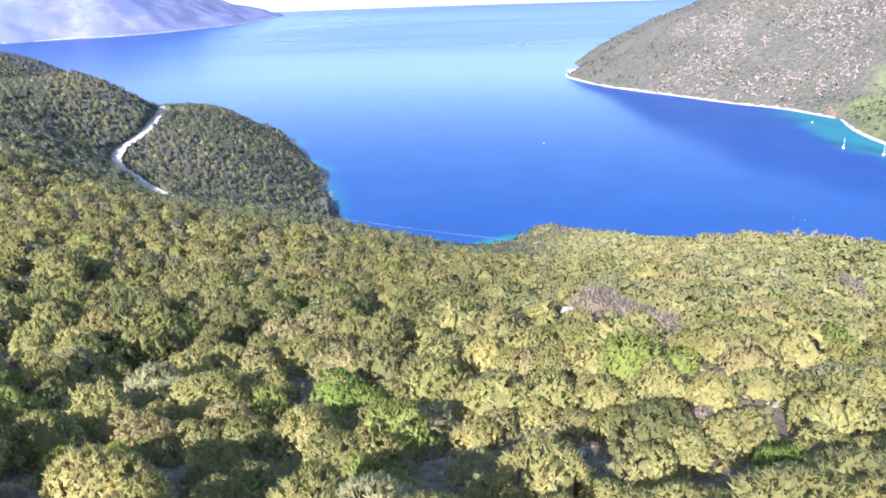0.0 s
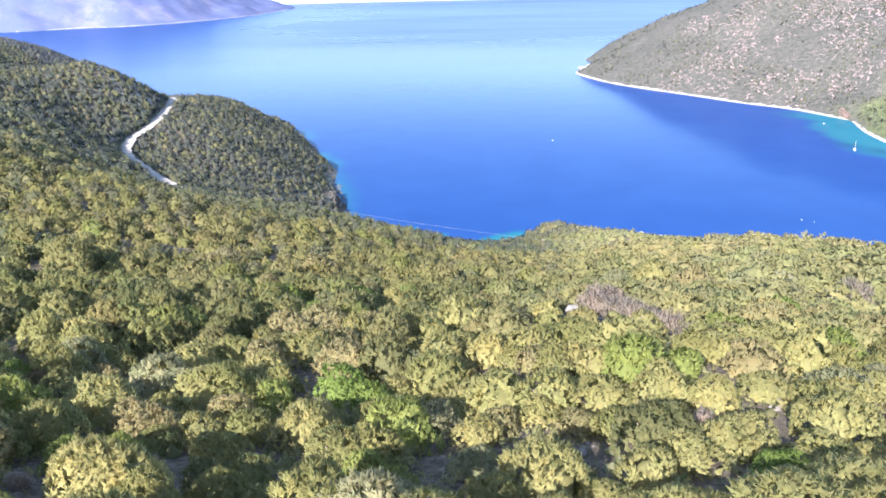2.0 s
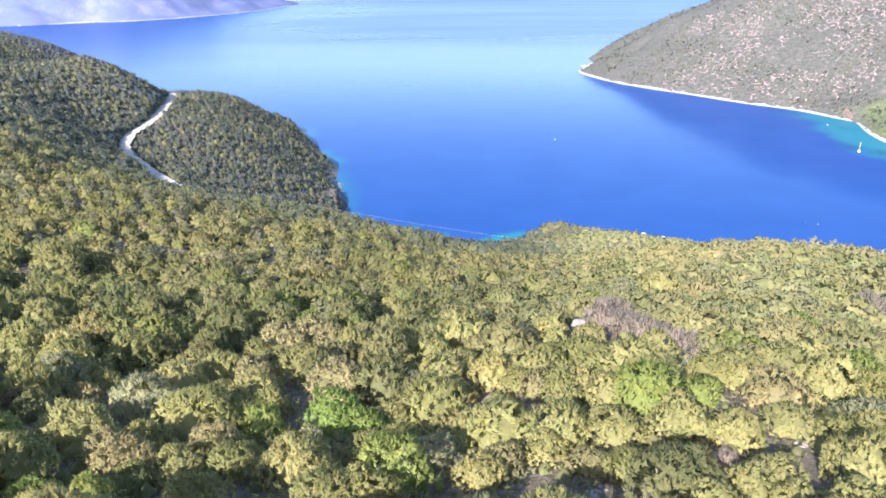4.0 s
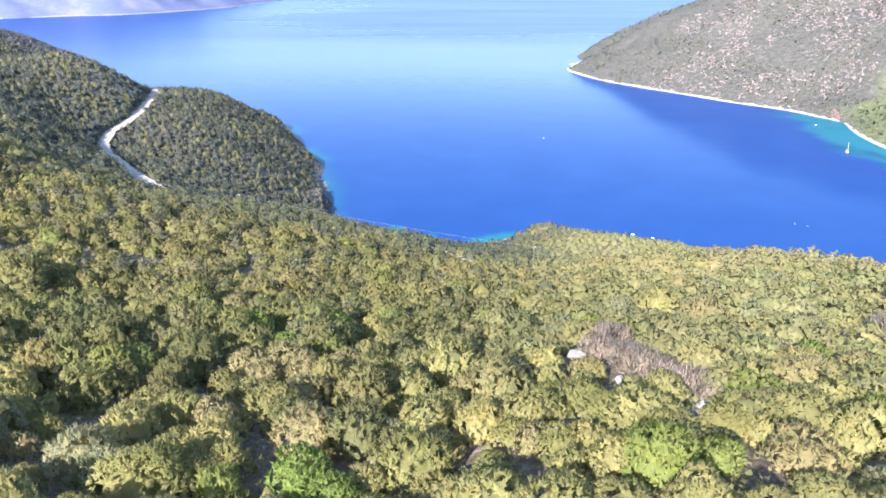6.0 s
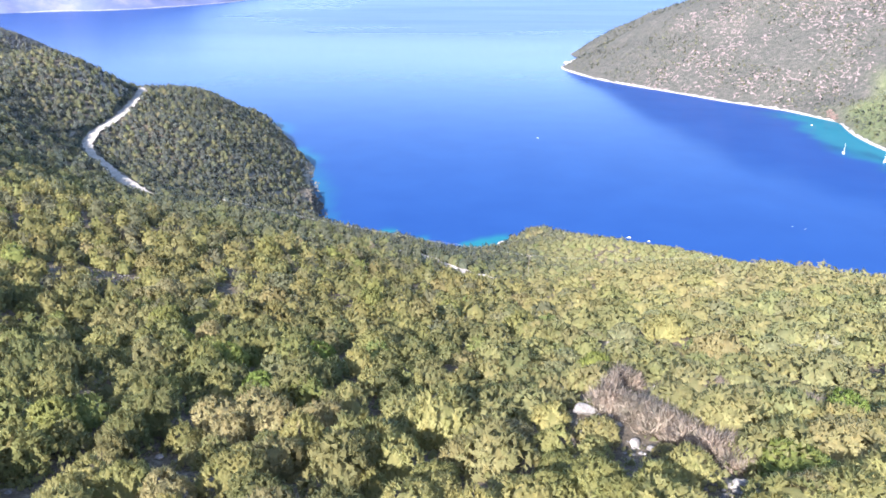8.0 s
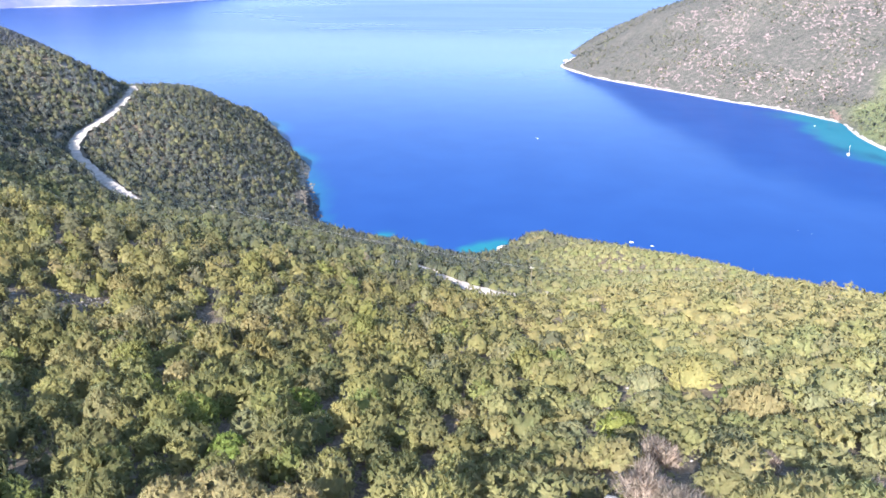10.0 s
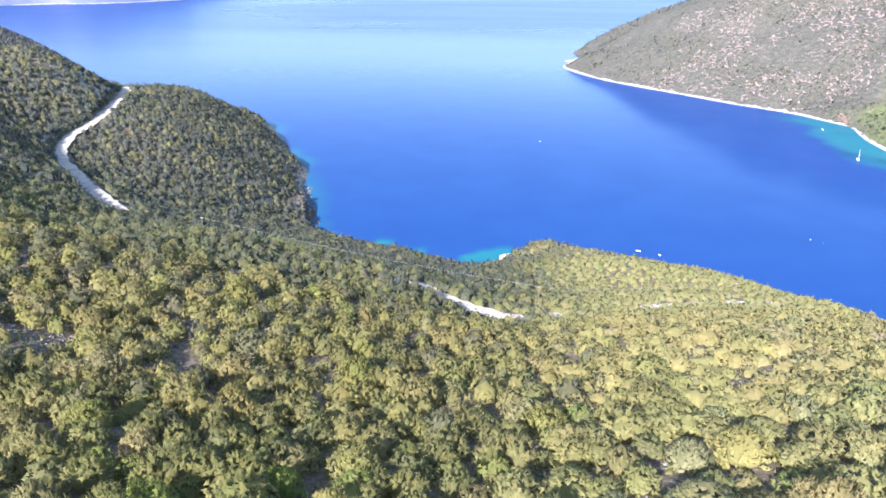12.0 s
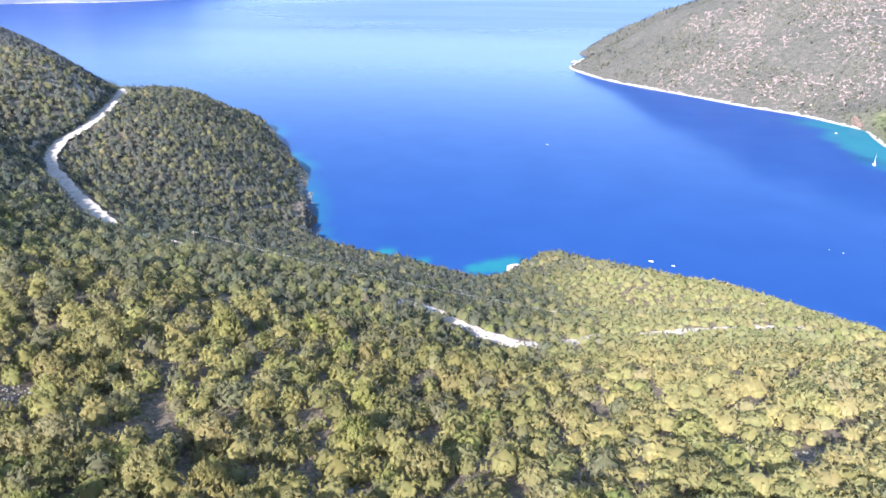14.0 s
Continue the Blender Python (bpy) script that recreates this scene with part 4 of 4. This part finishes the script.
# dark sea cliff at the foot of the promontory
a, d = rng.uniform(0, 6.28, 150), np.sqrt(rng.uniform(0, 1, 150))
x, y = -115 + 10 * d * np.cos(a), 603 + 23 * d * np.sin(a)
rubble("cliff_rocks", "dark brown rock cliff above the water", x, y, np.clip(land(x, y), -0.5, 12) - 0.3, rng.uniform(1.2, 3.2, 150), speckled("cliff_rock", [(0.3, (0.04, 0.035, 0.032)), (0.7, (0.10, 0.087, 0.077))], 0.25, 1.5, dist=0.4))

# white rock rim of the headland
p = spline(HEAD[-3:] + HEAD[:12], 560)
t = np.gradient(p, axis=0)
t /= np.linalg.norm(t, axis=1)[:, None]
side = np.c_[-t[:, 1], t[:, 0]]
rows = []
for off, h in ((-1.5, -1.0), (0, 0.3), (1.2, 0.9), (2.4, 1.4), (3.8, 1.9)):
    w = off * (1 + 0.45 * grain(p[:, 0], p[:, 1], 13, 70) + 0.3 * grain(p[:, 0], p[:, 1], 5, 77))
    q2 = p + side * w[:, None]
    rows.append(np.c_[q2, h * (1 + 0.4 * grain(p[:, 0], p[:, 1], 6, 71 + off)) + 0.0 * off])
m = np.stack(rows, 1)
nx = m.shape[1]
i = (np.arange(len(p) - 1)[:, None] * nx + np.arange(nx - 1)).ravel()
tagged(new("shore_rim", mesh_from("shore_rim", m.reshape(-1, 3), np.c_[i, i + 1, i + nx + 1, i + nx], white_stone)), "white wave-washed rock along the headland shore", "shore", kind="structure")
rust = speckled("rust_red_rock", [(0.3, (0.096, 0.065, 0.059)), (0.7, (0.152, 0.108, 0.100))], 0.2, 1.0, dist=0.4)
a, d = rng.uniform(0, 6.28, 60), np.sqrt(rng.uniform(0, 1, 60))
x, y = 486 + 4 * d * np.cos(a), 976 + 13 * d * np.sin(a)
rubble("red_bluff", "rust-red rock bluff above the beach", x, y, headland(x, y) + 0.2, rng.uniform(0.9, 2.0, 60), rust)

# pale limestone outcrops in short ledges over the headland
LEDGES = [(335, 1215, 28), (385, 1213, 38), (425, 1212, 30), (386, 1150, 22), (425, 1108, 28), (470, 1075, 26), (515, 1050, 26), (488, 1205, 20), (540, 1240, 34), (575, 1195, 40),
          (610, 1215, 40), (570, 1125, 36), (540, 1040, 22), (410, 1340, 25), (468, 1318, 30), (448, 1270, 22), (640, 1150, 60)]
x, y = scatter(215, 760, 690, 1750, 7.5, lambda x, y: inside(x, y, head_line) & (np.hypot(x - 580, y - 860) > 120))
near_ledge = np.max([1 - np.hypot(x - lx, y - ly) / (1.5 * lr) for lx, ly, lr in LEDGES], 0)
k = near_ledge + 0.45 * grain(x, y, 19, 46) + 0.25 * rng.normal(size=len(x)) > 0.42
x, y = x[k], y[k]
n_step = rng.integers(2, 9, len(x))
on = np.repeat(np.arange(len(x)), n_step)
step = np.arange(len(on)) - np.repeat(np.cumsum(n_step) - n_step, n_step)
run = rng.uniform(-1.3, 1.3, len(x))[on] + 0.2 * np.sin(0.9 * step) + 0.1 * rng.normal(size=len(on))
x, y = x[on] + 1.7 * step * np.sin(run), y[on] + 1.7 * step * np.cos(run)
pale_rock = speckled("pinkish_limestone", [(0.3, (0.139, 0.107, 0.113)), (0.7, (0.224, 0.177, 0.187))], 0.2, 1.2, dist=0.2)
rubble("outcrops", "pinkish-white limestone ledges on the headland", x, y, headland(x, y) + 0.1, rng.uniform(0.6, 1.9, len(x)) * np.where(rng.uniform(0, 1, len(x)) < 0.1, 1.5, 1), pale_rock, ball=0)
x, y = 226 + rng.normal(0, 5, 40), 1490 + rng.uniform(-35, 35, 40)
rubble("shore_rocks", "white rocks behind the headland's point", x, y, np.maximum(headland(x, y), 0) + 0.5, rng.uniform(1.0, 3.0, 40), white_stone)

# ---------- poles and cables ----------
wood = speckled("weathered_pole_wood", [(0.3, (0.12, 0.10, 0.08)), (0.7, (0.20, 0.172, 0.145))], 1.5, 12, dist=0.01)
steel, n, b = material("dull_steel", 0.5, 0.5)
b.inputs["Metallic"].default_value = 0.9
b.inputs["Base Color"].default_value = (0.45, 0.45, 0.46, 1)
ceramic, n, b = material("white_ceramic", 0.3, 0.5)
b.inputs["Base Color"].default_value = (0.75, 0.74, 0.70, 1)


def tube(bm, a, b, r1, r2, seg=8):
    a, b = Vector(a), Vector(b)
    m = Matrix.Translation((a + b) / 2) @ (b - a).to_track_quat("Z", "Y").to_matrix().to_4x4()
    bmesh.ops.create_cone(bm, cap_ends=True, segments=seg, radius1=r1, radius2=r2, depth=(b - a).length, matrix=m)


def utility_pole(height):
    ob = new("utility_pole")
    bm = bmesh.new()
    tube(bm, (0, 0, -0.6), (0, 0, height), 0.13, 0.08, 10)
    part("post", bm, wood, ob)
    bm = bmesh.new()
    bmesh.ops.create_cube(bm, size=1, matrix=Matrix.Translation((0, 0, height - 0.35)) @ Matrix.Diagonal((0.09, 1.2, 0.10, 1)))
    part("crossarm", bm, wood, ob)
    for k in (-0.52, 0, 0.52):
        bm = bmesh.new()
        z0 = height - 0.29 if k else height
        tube(bm, (0, k, z0), (0, k, z0 + 0.12), 0.05, 0.06)
        tube(bm, (0, k, z0 + 0.12), (0, k, z0 + 0.22), 0.07, 0.03)
        part("insulator", bm, ceramic, ob)
    return tagged(ob, "weathered wooden utility pole rising over the shrubs", "pole", "utility poles along the track")


POLES = [(118, 345, 9.5, 60), (30.5, 297, 9.2, 75), (-100, 347, 10.0, 65)]
first = utility_pole(9.4)
tops = []
for i, (px, py, h, turn) in enumerate(POLES):
    m = pose(px, py, float(land(px, py)), 0, 1.0 - i, turn)
    ob = first if i == 0 else copy_thing(first, m)
    ob.matrix_world = m
    tops.append([m @ Vector((0, k, 9.4 + (0.2 if k == 0 else -0.08))) for k in (-0.52, 0, 0.52)])
for s in range(len(tops) - 1):
    for k in range(3):
        a, b2 = tops[s][k], tops[s + 1][k]
        bm = bmesh.new()
        last = a
        for j in range(1, 17):
            f = j / 16
            p1 = a.lerp(b2, f) - Vector((0, 0, 4 * 1.6 * f * (1 - f)))
            tube(bm, last, p1, 0.010, 0.010, 5)
            last = p1
        tagged(part("power_cable", bm, steel), "thin overhead power cable between wooden poles", "cable", "cables between the poles")

# ---------- boats ----------
gel, n, b = material("white_gelcoat", 0.25, 0.5)
n.links.new(ramp(n, noise_tex(n, 0.6, 4), [(0.3, (0.70, 0.70, 0.69)), (0.7, (0.80, 0.80, 0.79))]), b.inputs["Base Color"])
teak = speckled("teak_deck", [(0.3, (0.26, 0.18, 0.11)), (0.7, (0.38, 0.28, 0.19))], 1.0, 9, dist=0.005)
navy, n, b = material("navy_canvas", 0.8, 0.2)
n.links.new(ramp(n, noise_tex(n, 2.0, 4), [(0.3, (0.02, 0.03, 0.08)), (0.7, (0.03, 0.05, 0.12))]), b.inputs["Base Color"])
dark_glass, n, b = material("dark_window", 0.05, 0.5)
b.inputs["Base Color"].default_value = (0.02, 0.025, 0.03, 1)


def hull_mesh(length, beam, free, draft):
    """A hull lofted through sections from stern to bow."""
    bm = bmesh.new()
    rings = []
    for i in range(13):
        f = i / 12
        w = beam / 2 * (0.72 + 0.28 * math.sin(min(f * 1.9, 1) * math.pi / 2)) * (1 - max(0, (f - 0.45) / 0.55) ** 2.2)
        w = max(w, 0.02)
        sheer = free * (1 + 0.35 * f * f)
        xx = (f - 0.5) * length
        ring = []
        for u, zz in ((1.0, sheer), (0.98, sheer * 0.5), (0.90, 0.0), (0.55, -draft * 0.7), (0, -draft), (-0.55, -draft * 0.7), (-0.90, 0.0), (-0.98, sheer * 0.5), (-1.0, sheer)):
            ring.append(bm.verts.new((xx + (0.06 * length * (zz / free) if i == 12 else 0), u * w, zz)))
        rings.append(ring)
    for a1, b1 in zip(rings, rings[1:]):
        for j in range(8):
            bm.faces.new((a1[j], a1[j + 1], b1[j + 1], b1[j]))
        bm.faces.new((a1[8], a1[0], b1[0], b1[8]))
    bm.faces.new(rings[0])
    bmesh.ops.recalc_face_normals(bm, faces=bm.faces)
    return bm


def sailing_yacht(label):
    ob = new("sailing_yacht")
    part("hull", hull_mesh(12.5, 4.0, 1.25, 0.5), gel, ob, smooth=False)
    bm = bmesh.new()
    bmesh.ops.create_cube(bm, size=1, matrix=Matrix.Translation((0.6, 0, 1.65)) @ Matrix.Diagonal((5.2, 2.3, 0.55, 1)))
    bmesh.ops.bevel(bm, geom=bm.edges[:], offset=0.18, segments=2, affect="EDGES")
    cabin = part("cabin", bm, gel, ob)
    for s in (-1, 1):
        bm = bmesh.new()
        bmesh.ops.create_cube(bm, size=1, matrix=Matrix.Translation((0.8, s * 1.16, 1.68)) @ Matrix.Diagonal((3.2, 0.03, 0.2, 1)))
        part("window", bm, dark_glass, cabin, "dark cabin window")
    bm = bmesh.new()
    bmesh.ops.create_cube(bm, size=1, matrix=Matrix.Translation((-3.8, 0, 1.42)) @ Matrix.Diagonal((3.0, 2.2, 0.1, 1)))
    part("cockpit_deck", bm, teak, ob)
    bm = bmesh.new()
    tube(bm, (1.2, 0, 1.6), (1.2, 0, 17.0), 0.13, 0.09)
    mast = part("mast", bm, gel, ob)
    for z0, w in ((7.0, 1.1), (12.0, 0.8)):
        bm = bmesh.new()
        tube(bm, (1.2, -w, z0), (1.2, w, z0), 0.05, 0.05)
        part("spreader", bm, steel, mast)
    bm = bmesh.new()
    tube(bm, (1.2, 0, 2.9), (-4.2, 0, 3.1), 0.08, 0.07)
    boom = part("boom", bm, gel, ob)
    bm = bmesh.new()
    tube(bm, (1.0, 0, 3.1), (-4.0, 0, 3.3), 0.22, 0.14)
    part("furled_sail", bm, navy, boom, "furled sail under a navy cover")
    for end in ((6.4, 0, 1.7), (-6.0, 0, 1.3)):
        bm = bmesh.new()
        tube(bm, end, (1.2, 0, 16.8), 0.05 if end[0] > 0 else 0.02, 0.03, 6)
        part("stay", bm, gel if end[0] > 0 else steel, ob)
    return tagged(ob, label, "sailboat", "boats in the bay")


yacht = sailing_yacht("white sailing yacht at anchor with bare mast")
yacht.matrix_world = pose(414, 799, 0, 0, 0, 250)
yacht.scale = (0.66, 0.66, 0.66)
copy_thing(yacht, pose(438, 764, 0, 0, 0, 235))


def motorboat(label):
    ob = new("motorboat")
    part("hull", hull_mesh(6.5, 2.4, 0.8, 0.3), gel, ob)
    bm = bmesh.new()
    bmesh.ops.create_cube(bm, size=1, matrix=Matrix.Translation((0.4, 0, 1.15)) @ Matrix.Diagonal((1.6, 1.3, 0.7, 1)))
    bmesh.ops.bevel(bm, geom=bm.edges[:], offset=0.15, segments=2, affect="EDGES")
    con = part("console", bm, gel, ob)
    bm = bmesh.new()
    bmesh.ops.create_cube(bm, size=1, matrix=Matrix.Translation((0.95, 0, 1.6)) @ Matrix.Rotation(-0.5, 4, "Y") @ Matrix.Diagonal((0.03, 1.2, 0.45, 1)))
    part("windscreen", bm, dark_glass, con)
    bm = bmesh.new()
    bmesh.ops.create_cube(bm, size=1, matrix=Matrix.Translation((-3.35, 0, 0.75)) @ Matrix.Diagonal((0.5, 0.4, 0.9, 1)))
    bmesh.ops.bevel(bm, geom=bm.edges[:], offset=0.1, segments=2, affect="EDGES")
    part("outboard_motor", bm, navy, ob)
    bm = bmesh.new()
    bmesh.ops.create_cube(bm, size=1, matrix=Matrix.Translation((-1.9, 0, 0.95)) @ Matrix.Diagonal((0.6, 1.7, 0.25, 1)))
    part("seat", bm, teak, ob)
    return tagged(ob, label, "motorboat", "boats in the bay")


motor = motorboat("small white motorboat floating on the bay")
motor.matrix_world = pose(131, 542, 0, 0, 0, 170)
motor.scale = (0.42, 0.42, 0.42)
for bx, by, turn, size in ((144, 535, 150, 0.3), (98, 860, 10, 0.3), (444, 939, 120, 0.4)):
    copy_thing(motor, pose(bx, by, 0, 0, 0, turn)).scale = (size, size, size)


def buoy():
    bm = bmesh.new()
    bmesh.ops.create_uvsphere(bm, u_segments=12, v_segments=8, radius=0.5, matrix=Matrix.Translation((0, 0, 0.15)))
    tube(bm, (0, 0, 0.6), (0, 0, 0.9), 0.08, 0.06)
    ob = part("buoy", bm, gel, smooth=True)
    return tagged(ob, "small white mooring buoy floating on the bay", "buoy", "mooring buoys")


ball = buoy()
ball.matrix_world = pose(269, 563, 0)
ball.scale = (0.5, 0.5, 0.5)
copy_thing(ball, pose(262, 569, 0))
